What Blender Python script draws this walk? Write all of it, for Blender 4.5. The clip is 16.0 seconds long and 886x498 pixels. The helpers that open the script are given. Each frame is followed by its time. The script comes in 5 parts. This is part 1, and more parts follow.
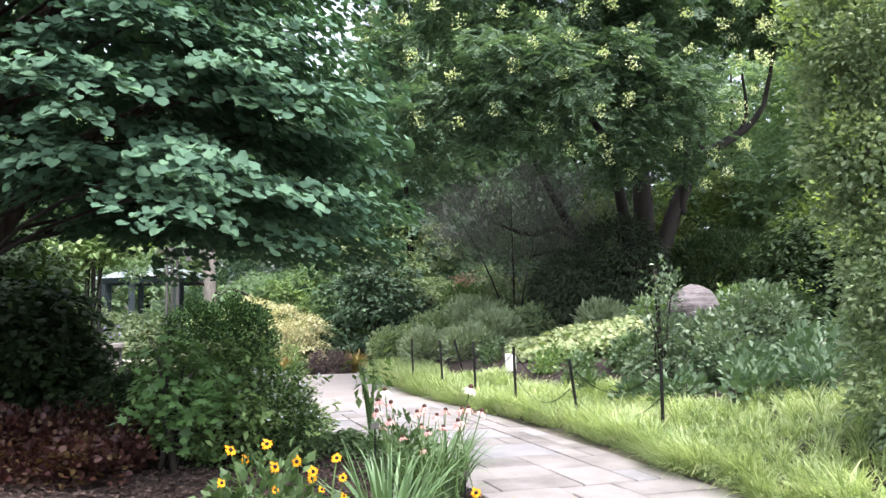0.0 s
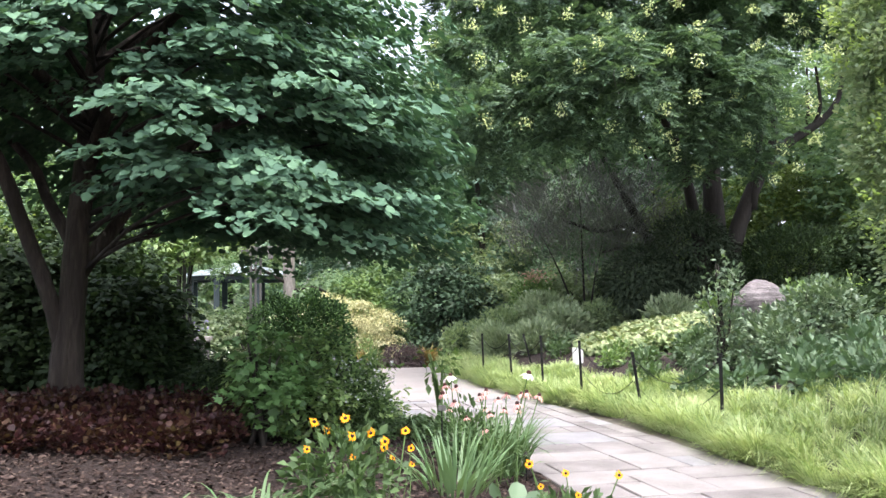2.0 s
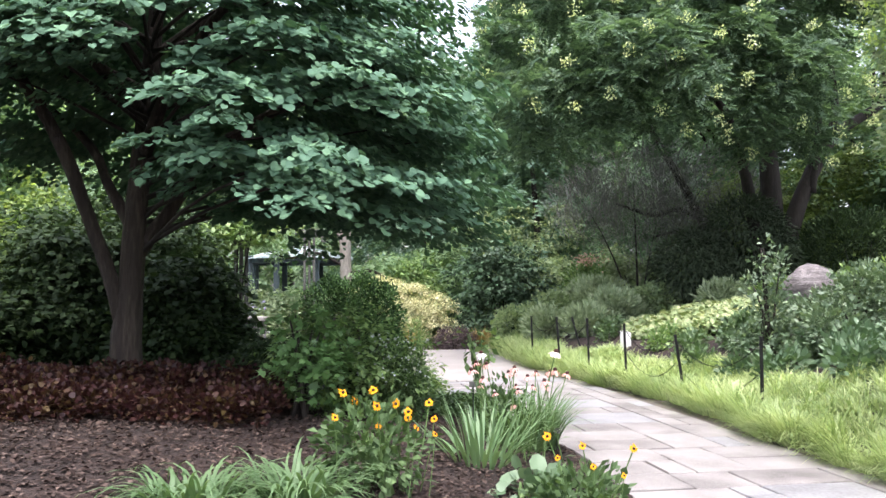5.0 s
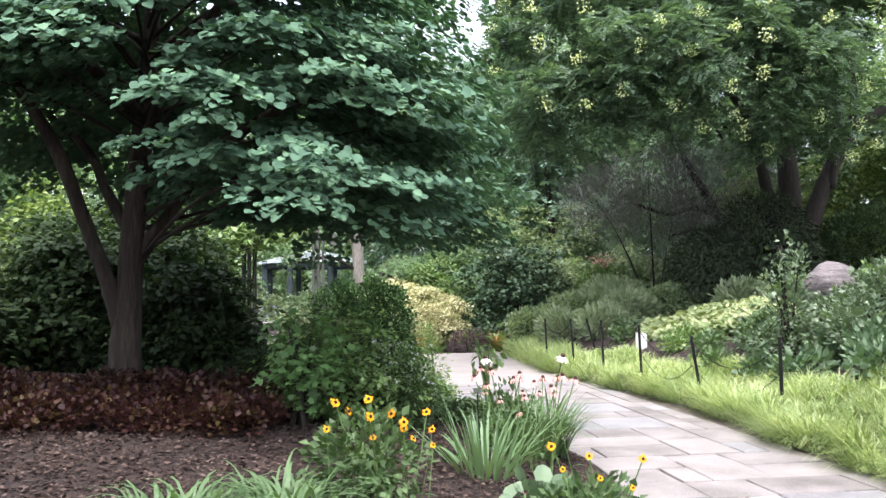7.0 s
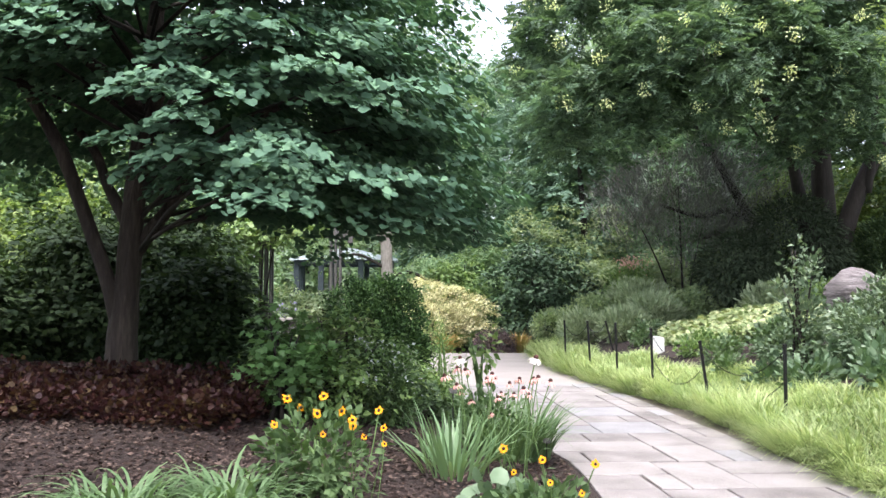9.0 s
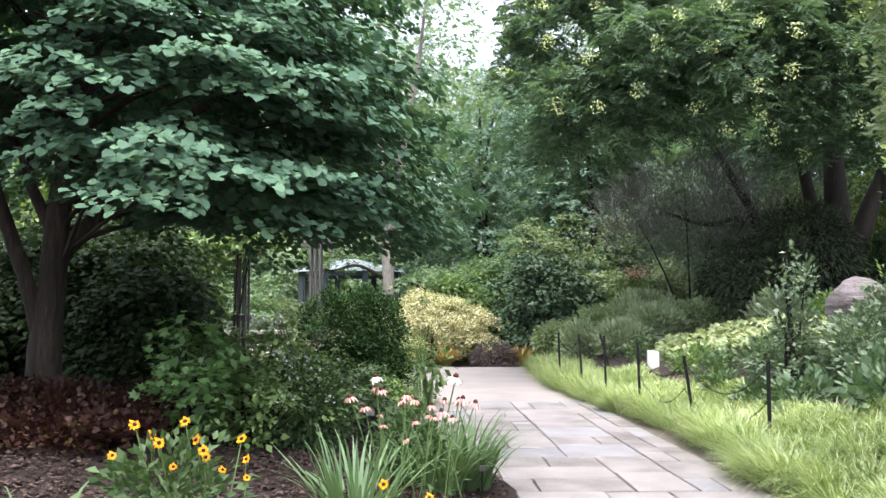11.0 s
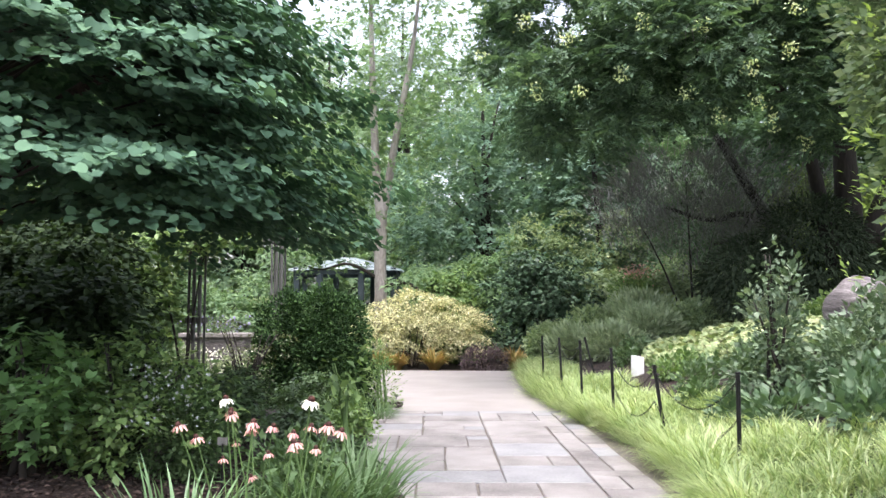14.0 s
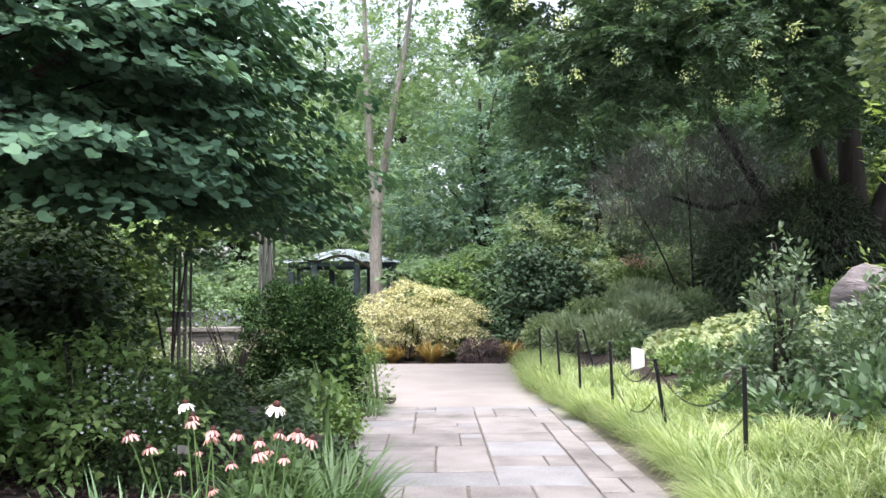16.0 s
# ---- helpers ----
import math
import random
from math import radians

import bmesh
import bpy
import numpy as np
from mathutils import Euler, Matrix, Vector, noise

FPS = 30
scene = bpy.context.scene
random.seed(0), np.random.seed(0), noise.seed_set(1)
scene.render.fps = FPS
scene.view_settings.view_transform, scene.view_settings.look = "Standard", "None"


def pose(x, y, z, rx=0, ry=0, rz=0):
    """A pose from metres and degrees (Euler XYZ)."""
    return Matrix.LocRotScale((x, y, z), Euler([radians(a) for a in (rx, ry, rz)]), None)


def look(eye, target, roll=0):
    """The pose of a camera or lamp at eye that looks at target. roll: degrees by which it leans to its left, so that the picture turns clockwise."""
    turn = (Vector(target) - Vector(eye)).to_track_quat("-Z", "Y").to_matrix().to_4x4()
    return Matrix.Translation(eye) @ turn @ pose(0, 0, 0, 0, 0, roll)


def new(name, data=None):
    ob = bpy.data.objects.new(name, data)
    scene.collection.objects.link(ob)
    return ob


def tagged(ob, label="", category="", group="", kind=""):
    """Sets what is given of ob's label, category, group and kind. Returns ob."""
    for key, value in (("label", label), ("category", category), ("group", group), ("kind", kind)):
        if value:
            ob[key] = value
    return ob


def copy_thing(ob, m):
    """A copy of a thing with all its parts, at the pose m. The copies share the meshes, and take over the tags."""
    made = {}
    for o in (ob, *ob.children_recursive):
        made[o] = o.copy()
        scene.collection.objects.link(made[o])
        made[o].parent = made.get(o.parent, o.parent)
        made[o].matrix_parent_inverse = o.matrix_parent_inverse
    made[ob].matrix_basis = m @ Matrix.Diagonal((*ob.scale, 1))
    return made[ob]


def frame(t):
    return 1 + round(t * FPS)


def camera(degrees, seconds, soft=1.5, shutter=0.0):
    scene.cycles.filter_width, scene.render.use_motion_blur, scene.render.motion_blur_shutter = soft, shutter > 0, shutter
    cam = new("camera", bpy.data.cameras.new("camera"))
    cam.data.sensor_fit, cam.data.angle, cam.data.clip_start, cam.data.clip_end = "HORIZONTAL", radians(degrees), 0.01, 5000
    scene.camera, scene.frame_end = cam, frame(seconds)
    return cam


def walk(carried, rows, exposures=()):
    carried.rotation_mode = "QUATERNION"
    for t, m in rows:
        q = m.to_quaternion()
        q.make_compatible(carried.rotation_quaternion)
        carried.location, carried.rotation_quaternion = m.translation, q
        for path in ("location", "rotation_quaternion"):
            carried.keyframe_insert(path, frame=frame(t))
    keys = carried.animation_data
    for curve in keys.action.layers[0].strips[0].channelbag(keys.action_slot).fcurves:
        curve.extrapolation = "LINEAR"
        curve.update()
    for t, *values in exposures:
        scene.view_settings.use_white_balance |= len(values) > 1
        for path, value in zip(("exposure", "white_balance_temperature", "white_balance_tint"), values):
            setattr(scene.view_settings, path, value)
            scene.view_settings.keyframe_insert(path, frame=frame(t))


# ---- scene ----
cam = camera(56.3, 16.0)
PATH = [
    (0, (-1.097, 0.287, 1.407), (-0.567, 2.21, 1.556), -0.7),
    (0.5, (-1.05, 0.139, 1.393), (-0.564, 2.074, 1.525), -0.3),
    (1, (-1.021, 0.009, 1.388), (-0.602, 1.96, 1.512), -0.2),
    (1.5, (-1.059, -0.082, 1.384), (-0.69, 1.879, 1.521), -0.4),
    (2, (-1.132, -0.214, 1.374), (-0.776, 1.749, 1.518), -0.7),
    (2.5, (-1.162, -0.278, 1.366), (-0.818, 1.687, 1.506), -1.0),
    (3, (-1.124, -0.352, 1.36), (-0.806, 1.618, 1.5), -0.5),
    (3.5, (-1.06, -0.417, 1.349), (-0.786, 1.559, 1.482), 0.0),
    (4, (-1.012, -0.48, 1.339), (-0.787, 1.504, 1.461), -0.2),
    (6.5, (-0.878, -0.316, 1.349), (-0.681, 1.672, 1.449), -0.5),
    (7, (-0.821, -0.253, 1.346), (-0.653, 1.737, 1.46), -1.0),
    (7.5, (-0.72, -0.255, 1.346), (-0.577, 1.736, 1.468), -0.6),
    (8, (-0.594, -0.306, 1.338), (-0.476, 1.688, 1.45), 0.1),
    (10.5, (0.159, 0.151, 1.344), (0.143, 2.146, 1.476), -0.6),
    (11, (0.38, 0.345, 1.33), (0.371, 2.34, 1.473), 0.1),
    (11.5, (0.545, 0.399, 1.355), (0.564, 2.395, 1.482), 0.9),
    (12, (0.755, 0.539, 1.358), (0.764, 2.538, 1.436), 0.7),
    (12.5, (0.907, 0.744, 1.35), (0.859, 2.742, 1.42), 0.4),
    (13, (0.97, 0.952, 1.371), (0.92, 2.949, 1.478), 0.3),
    (13.5, (1.049, 1.113, 1.379), (1.018, 3.108, 1.512), -0.1),
    (14, (1.2, 1.267, 1.378), (1.13, 3.261, 1.517), 0.1),
    (14.5, (1.295, 1.393, 1.393), (1.186, 3.386, 1.518), -0.2),
    (15, (1.296, 1.488, 1.396), (1.186, 3.482, 1.517), -0.2),
    (15.5, (1.29, 1.593, 1.393), (1.193, 3.586, 1.521), 0.1),
    (16, (1.281, 1.656, 1.391), (1.211, 3.651, 1.509), -0.3),
]
walk(cam, [(t, look(eye, target, roll)) for t, eye, target, roll in PATH], [(0, 2.3, 6400, 17), (8, 2.28, 6400, 17), (11, 2.17, 6400, 17), (16, 2.15, 6400, 17)])

# world and light: bright overcast summer day
world = bpy.data.worlds.new("overcast_sky")
scene.world = world
world.use_nodes = True
wn, wl = world.node_tree.nodes, world.node_tree.links
sky = wn.new("ShaderNodeTexSky")
sky.sky_type, sky.sun_disc = "NISHITA", False
sky.sun_elevation, sky.sun_rotation = radians(71), radians(195)
sky.air_density, sky.dust_density = 1.0, 4.0
soft_sky = wn.new("ShaderNodeHueSaturation")
soft_sky.inputs["Saturation"].default_value = 0.5
wl.new(sky.outputs[0], soft_sky.inputs["Color"])
wl.new(soft_sky.outputs[0], wn["Background"].inputs["Color"])
wn["Background"].inputs["Strength"].default_value = 0.15

sun_data = bpy.data.lights.new("sun", "SUN")
sun_data.energy, sun_data.angle, sun_data.color = 0.72, radians(25), (1.0, 0.98, 0.95)
sun = new("sun", sun_data)
sun.matrix_basis = look((0, 0, 30), (-2.5, 9.5, 2.0))

# ---------------------------------------------------------------- materials
def nodes_of(name):
    m = bpy.data.materials.new(name)
    m.use_nodes = True
    return m, m.node_tree.nodes, m.node_tree.links, m.node_tree.nodes["Principled BSDF"]


def ramp_node(n, stops):
    r = n.new("ShaderNodeValToRGB")
    els = r.color_ramp.elements
    while len(els) < len(stops):
        els.new(0.5)
    for e, (p, c) in zip(els, stops):
        e.position, e.color = p, (*c, 1)
    return r


def leaf_mat(name, cols, rough=0.45, through_light=0.3, patch=1.5, gloss=0.5, grey=0.16):
    """Leaf surface: colour varies from leaf to leaf and in soft patches through the plant."""
    m, n, l, b = nodes_of(name)
    geo = n.new("ShaderNodeNewGeometry")
    co = n.new("ShaderNodeTexCoord")
    nz = n.new("ShaderNodeTexNoise")
    nz.inputs["Scale"].default_value = patch
    nz.inputs["Detail"].default_value = 3
    l.new(co.outputs["Object"], nz.inputs["Vector"])
    mix = n.new("ShaderNodeMath")
    mix.operation = "MULTIPLY_ADD"
    mix.inputs[1].default_value = 0.55
    l.new(geo.outputs["Random Per Island"], mix.inputs[0])
    sc = n.new("ShaderNodeMath")
    sc.operation = "MULTIPLY"
    sc.inputs[1].default_value = 0.5
    l.new(nz.outputs[0], sc.inputs[0])
    l.new(sc.outputs[0], mix.inputs[2])
    cols = [tuple(v * (1 - grey) + grey * (0.3 * c[0] + 0.6 * c[1] + 0.1 * c[2]) for v in c) for c in cols]
    r = ramp_node(n, [(i / (len(cols) - 1) * 0.8 + 0.1, c) for i, c in enumerate(cols)])
    l.new(mix.outputs[0], r.inputs[0])
    l.new(r.outputs[0], b.inputs["Base Color"])
    b.inputs["Roughness"].default_value = rough
    b.inputs["Specular IOR Level"].default_value = gloss
    tr = n.new("ShaderNodeBsdfTranslucent")
    bright = n.new("ShaderNodeMixRGB")
    bright.blend_type = "MULTIPLY"
    bright.inputs[0].default_value = 1
    bright.inputs[2].default_value = (1.3, 1.35, 0.7, 1)
    l.new(r.outputs[0], bright.inputs[1])
    l.new(bright.outputs[0], tr.inputs[0])
    ms = n.new("ShaderNodeMixShader")
    ms.inputs[0].default_value = through_light
    l.new(b.outputs[0], ms.inputs[1])
    l.new(tr.outputs[0], ms.inputs[2])
    l.new(ms.outputs[0], n["Material Output"].inputs[0])
    return m


def surf_mat(name, cols, scale=6.0, fine=60.0, rough=0.8, bump=0.3, metal=0.0, per_object=0.0, stretch=(1, 1, 1), dist=0.01):
    """A worn surface: blotches at one scale, grain at another, and relief."""
    m, n, l, b = nodes_of(name)
    co = n.new("ShaderNodeTexCoord")
    mp = n.new("ShaderNodeMapping")
    mp.inputs["Scale"].default_value = stretch
    l.new(co.outputs["Object"], mp.inputs[0])
    n1, n2 = n.new("ShaderNodeTexNoise"), n.new("ShaderNodeTexNoise")
    n1.inputs["Scale"].default_value, n2.inputs["Scale"].default_value = scale, fine
    n1.inputs["Detail"].default_value, n2.inputs["Detail"].default_value = 5, 4
    l.new(mp.outputs[0], n1.inputs["Vector"])
    l.new(mp.outputs[0], n2.inputs["Vector"])
    a = n.new("ShaderNodeMath")
    a.operation = "MULTIPLY_ADD"
    a.inputs[1].default_value = 0.45
    l.new(n2.outputs[0], a.inputs[0])
    s = n.new("ShaderNodeMath")
    s.operation = "MULTIPLY"
    s.inputs[1].default_value = 0.55
    l.new(n1.outputs[0], s.inputs[0])
    l.new(s.outputs[0], a.inputs[2])
    src = a.outputs[0]
    if per_object:
        oi = n.new("ShaderNodeObjectInfo")
        p = n.new("ShaderNodeMath")
        p.operation = "MULTIPLY_ADD"
        p.inputs[1].default_value = per_object
        l.new(oi.outputs["Random"], p.inputs[0])
        l.new(a.outputs[0], p.inputs[2])
        q = n.new("ShaderNodeMath")
        q.operation = "SUBTRACT"
        q.inputs[1].default_value = per_object / 2
        l.new(p.outputs[0], q.inputs[0])
        src = q.outputs[0]
    r = ramp_node(n, [(0.3 + 0.4 * i / (len(cols) - 1), c) for i, c in enumerate(cols)])
    l.new(src, r.inputs[0])
    l.new(r.outputs[0], b.inputs["Base Color"])
    b.inputs["Roughness"].default_value, b.inputs["Metallic"].default_value = rough, metal
    bp = n.new("ShaderNodeBump")
    bp.inputs["Strength"].default_value, bp.inputs["Distance"].default_value = bump, dist
    l.new(a.outputs[0], bp.inputs["Height"])
    l.new(bp.outputs[0], b.inputs["Normal"])
    return m


M_SLATE_LEAF = leaf_mat("blue_green_leaf", [(0.038, 0.095, 0.058), (0.07, 0.165, 0.095), (0.125, 0.26, 0.132)], 0.7, 0.18, 0.8, 0.18)
M_RAIN_LEAF = leaf_mat("mid_green_leaf", [(0.034, 0.074, 0.044), (0.072, 0.14, 0.078), (0.15, 0.255, 0.132)], 0.6, 0.35, 0.7, 0.35)
M_YELLOW_FLOWER = leaf_mat("yellow_panicle", [(0.36, 0.48, 0.17), (0.5, 0.6, 0.26), (0.66, 0.72, 0.4)], 0.6, 0.35)
M_HOLLY = leaf_mat("light_shrub_leaf", [(0.1, 0.165, 0.082), (0.19, 0.275, 0.14), (0.34, 0.42, 0.22)], 0.5, 0.42, 2.5)
M_SHOOT = leaf_mat("fresh_shoot_leaf", [(0.22, 0.36, 0.05), (0.34, 0.48, 0.08)], 0.45, 0.4)
# yellow-green leaf with the look of falling light put into its colour
M_LIT_LIME = leaf_mat("lit_lime_leaf", [(0.07, 0.125, 0.025), (0.15, 0.235, 0.045), (0.28, 0.38, 0.08)], 0.5, 0.4, 1.2)
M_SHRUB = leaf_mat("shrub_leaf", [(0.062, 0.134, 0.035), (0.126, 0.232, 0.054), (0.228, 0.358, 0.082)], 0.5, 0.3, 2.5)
# darker copy of the shrub leaf, dimness of shade put into the colour
M_SHRUB_DIM = leaf_mat("dim_shrub_leaf", [(0.04, 0.088, 0.032), (0.07, 0.138, 0.044), (0.118, 0.205, 0.066)], 0.5, 0.25, 2.5)
M_MAPLE = leaf_mat("lobed_leaf", [(0.06, 0.15, 0.038), (0.12, 0.255, 0.064)], 0.45, 0.3, 2)
M_TWIG_LEAF = leaf_mat("reddish_green_leaf", [(0.055, 0.07, 0.03), (0.1, 0.115, 0.05), (0.16, 0.2, 0.075)], 0.55, 0.25, 3)
M_YEW = leaf_mat("yew_needle", [(0.01, 0.028, 0.01), (0.024, 0.064, 0.018), (0.09, 0.19, 0.04)], 0.7, 0.12, 3, 0.12)
M_DOME = leaf_mat("dark_weeping_needle", [(0.025, 0.042, 0.024), (0.042, 0.066, 0.034), (0.07, 0.096, 0.048)], 0.8, 0.1, 2, 0.1)
M_CREAM = leaf_mat("variegated_cream_leaf", [(0.1, 0.15, 0.05), (0.36, 0.38, 0.16), (0.68, 0.63, 0.37), (0.84, 0.8, 0.58)], 0.5, 0.25, 3)
M_CAMELLIA = leaf_mat("glossy_dark_leaf", [(0.024, 0.06, 0.03), (0.048, 0.11, 0.05), (0.1, 0.185, 0.085)], 0.5, 0.1, 2, 0.35)
M_PURPLE = leaf_mat("dusky_purple_leaf", [(0.06, 0.04, 0.05), (0.11, 0.075, 0.085), (0.16, 0.12, 0.11)], 0.6, 0.2, 4)
M_RUST = leaf_mat("rusty_fern_leaf", [(0.17, 0.19, 0.035), (0.34, 0.25, 0.06), (0.42, 0.2, 0.075)], 0.6, 0.25, 4)
M_HAKONE = leaf_mat("golden_grass_blade", [(0.125, 0.215, 0.062), (0.29, 0.4, 0.135), (0.66, 0.72, 0.41)], 0.45, 0.35, 1.2)
M_PATCHLEAF = leaf_mat("lime_variegated_leaf", [(0.09, 0.16, 0.048), (0.22, 0.3, 0.105), (0.47, 0.5, 0.25)], 0.55, 0.2, 1.5)
M_ROSE = leaf_mat("grey_green_leaf", [(0.052, 0.1, 0.048), (0.1, 0.17, 0.085), (0.215, 0.3, 0.165)], 0.5, 0.2, 2)
M_SAGE = leaf_mat("sage_leaf", [(0.16, 0.225, 0.12), (0.27, 0.35, 0.195), (0.4, 0.48, 0.29)], 0.6, 0.25, 2, 0.3)
M_HERB = leaf_mat("herb_leaf", [(0.035, 0.075, 0.024), (0.06, 0.12, 0.036), (0.1, 0.18, 0.055)], 0.6, 0.25, 2, 0.3)
M_GLAUC = leaf_mat("glaucous_leaf", [(0.05, 0.112, 0.048), (0.088, 0.168, 0.076), (0.15, 0.245, 0.122)], 0.5, 0.2, 2)
M_HEUCH = leaf_mat("dark_red_leaf", [(0.014, 0.0035, 0.005), (0.028, 0.0065, 0.008), (0.05, 0.017, 0.012), (0.11, 0.08, 0.026)], 0.55, 0.2, 1.8, 0.3, 0.05)
M_IRIS = leaf_mat("sword_leaf", [(0.08, 0.17, 0.07), (0.13, 0.25, 0.1), (0.21, 0.35, 0.15)], 0.45, 0.2, 2)
M_STRAP = leaf_mat("strap_leaf", [(0.05, 0.11, 0.042), (0.085, 0.165, 0.062), (0.145, 0.25, 0.095)], 0.5, 0.25, 2, 0.3)
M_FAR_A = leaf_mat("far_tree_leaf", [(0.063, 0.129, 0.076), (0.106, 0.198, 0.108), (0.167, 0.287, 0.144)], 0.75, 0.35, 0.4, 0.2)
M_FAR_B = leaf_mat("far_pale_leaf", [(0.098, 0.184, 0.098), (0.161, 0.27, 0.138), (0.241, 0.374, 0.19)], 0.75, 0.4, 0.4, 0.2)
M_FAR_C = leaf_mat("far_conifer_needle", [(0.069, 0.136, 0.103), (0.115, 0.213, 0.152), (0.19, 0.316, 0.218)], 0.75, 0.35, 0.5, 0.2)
# pale bluish leaf: distance haze is put into the colour
M_FAR_HAZE = leaf_mat("far_leaf_haze_tint", [(0.12, 0.19, 0.14), (0.17, 0.26, 0.19), (0.23, 0.33, 0.24)], 0.6, 0.45, 0.4)
# near-black shrub leaf: deep shade is painted in as leaf colour
M_SHRUB_SHADED = leaf_mat("shaded_shrub_leaf", [(0.014, 0.033, 0.014), (0.028, 0.058, 0.02), (0.06, 0.108, 0.03)], 0.7, 0.25, 1, 0.2)
M_TWIGGY = leaf_mat("grey_twig_needle", [(0.11, 0.127, 0.1), (0.165, 0.187, 0.15), (0.23, 0.25, 0.2)], 0.95, 0.2, 1, 0.05)
M_BARK = surf_mat("brown_bark", [(0.014, 0.01, 0.008), (0.036, 0.027, 0.021), (0.085, 0.067, 0.054)], 9, 40, 0.9, 1.0, stretch=(1, 1, 0.16), dist=0.06)
M_DARK_BARK = surf_mat("dark_bark", [(0.012, 0.01, 0.008), (0.025, 0.02, 0.016), (0.045, 0.037, 0.03)], 5, 30, 0.9, 0.8, stretch=(1, 1, 0.2), dist=0.03)
M_PALE_BARK = surf_mat("pale_bark", [(0.15, 0.135, 0.118), (0.27, 0.245, 0.218), (0.4, 0.37, 0.335)], 2.5, 20, 0.85, 0.4, stretch=(1, 1, 0.35))
M_TWIG = surf_mat("grey_brown_twig", [(0.13, 0.132, 0.122), (0.21, 0.212, 0.196), (0.32, 0.322, 0.3)], 3, 30, 0.9, 0.2)
M_STEM = surf_mat("green_stem", [(0.06, 0.12, 0.03), (0.12, 0.2, 0.06)], 8, 40, 0.6, 0.1)
M_SOIL = surf_mat("mulch_soil", [(0.008, 0.0045, 0.0034), (0.018, 0.0098, 0.0073), (0.042, 0.025, 0.019)], 3, 45, 0.95, 1.0, dist=0.03)
M_CHIP = leaf_mat("bark_chip", [(0.009, 0.005, 0.0035), (0.033, 0.019, 0.014), (0.15, 0.105, 0.085)], 0.9, 0.0, 2, 0.2)
M_FLAG = surf_mat("flagstone", [(0.085, 0.077, 0.072), (0.205, 0.191, 0.183), (0.29, 0.274, 0.263)], 2.2, 110, 0.75, 0.35, per_object=0.13, dist=0.006)
M_FLAG_BLUE = surf_mat("bluestone", [(0.135, 0.133, 0.135), (0.2, 0.2, 0.205), (0.27, 0.268, 0.268)], 3, 40, 0.7, 0.35, per_object=0.13, dist=0.006)
M_JOINT = surf_mat("mortar_joint", [(0.06, 0.05, 0.042), (0.11, 0.095, 0.08), (0.17, 0.15, 0.13)], 8, 60, 0.95, 0.6)
M_CONCRETE = surf_mat("pale_pavement", [(0.19, 0.172, 0.16), (0.245, 0.226, 0.212), (0.3, 0.28, 0.263)], 1.2, 70, 0.85, 0.3, dist=0.005)
M_IRON = surf_mat("black_painted_iron", [(0.004, 0.004, 0.0045), (0.007, 0.007, 0.0075), (0.014, 0.013, 0.013)], 10, 80, 0.6, 0.15)
M_IRON.node_tree.nodes["Principled BSDF"].inputs["Specular IOR Level"].default_value = 0.25
M_MARKER = surf_mat("white_painted_stone", [(0.6, 0.6, 0.6), (0.74, 0.74, 0.74), (0.82, 0.82, 0.81)], 8, 60, 0.6, 0.2)
M_BOULDER = surf_mat("banded_boulder", [(0.05, 0.044, 0.045), (0.13, 0.115, 0.114), (0.32, 0.295, 0.29)], 3, 30, 0.85, 1.0, stretch=(0.35, 0.35, 5.0), dist=0.05)
M_WOOD = surf_mat("weathered_grey_wood", [(0.055, 0.056, 0.052), (0.1, 0.1, 0.092), (0.16, 0.157, 0.143)], 4, 40, 0.85, 0.4, stretch=(4, 4, 0.4))
M_ROOF = surf_mat("pale_metal_roof", [(0.42, 0.5, 0.52), (0.55, 0.63, 0.65), (0.66, 0.72, 0.74)], 1.5, 20, 0.45, 0.1, metal=0.2)
M_TEAL = surf_mat("blue_grey_paint", [(0.03, 0.045, 0.052), (0.045, 0.065, 0.075), (0.07, 0.09, 0.1)], 3, 30, 0.6, 0.1)
M_SUSAN = leaf_mat("golden_petal", [(0.7, 0.22, 0.003), (0.82, 0.37, 0.005)], 0.6, 0.15, grey=0.0, gloss=0.2)
M_PINK = leaf_mat("pink_petal", [(0.48, 0.19, 0.21), (0.6, 0.31, 0.3), (0.74, 0.49, 0.43)], 0.6, 0.2, grey=0.0, gloss=0.2)
M_WHITE = leaf_mat("white_petal", [(0.75, 0.72, 0.6), (0.85, 0.83, 0.75)], 0.5, 0.25)
M_CONE = surf_mat("dark_flower_cone", [(0.02, 0.006, 0.005), (0.05, 0.014, 0.009), (0.12, 0.035, 0.016)], 60, 200, 0.8, 0.6)
M_BROWNCONE = surf_mat("brown_flower_cone", [(0.015, 0.008, 0.006), (0.03, 0.015, 0.01)], 60, 200, 0.8, 0.6)
M_ASTER = leaf_mat("small_pale_flower", [(0.32, 0.36, 0.38), (0.52, 0.55, 0.57)], 0.6, 0.2)
M_VIOLET = leaf_mat("violet_flower", [(0.2, 0.16, 0.38), (0.32, 0.27, 0.5)], 0.6, 0.2)

# ---------------------------------------------------------------- mesh helpers
rng = np.random.default_rng(7)


def link_part(name, mesh, material, parent=None, label=""):
    mesh.materials.append(material)
    ob = new(name, mesh)
    if parent is not None:
        ob.parent = parent
    if label:
        ob["label"] = label
    return ob


def part(name, bm, material, parent=None, label="", smooth=False):
    me = bpy.data.meshes.new(name)
    bm.to_mesh(me)
    bm.free()
    if smooth:
        for p in me.polygons:
            p.use_smooth = True
    return link_part(name, me, material, parent, label)


def thing(name, x, y, z, label, category, group="", kind=""):
    e = new(name)
    e.location = (x, y, z)
    e.empty_display_size = 0.2
    return tagged(e, label, category, group, kind)


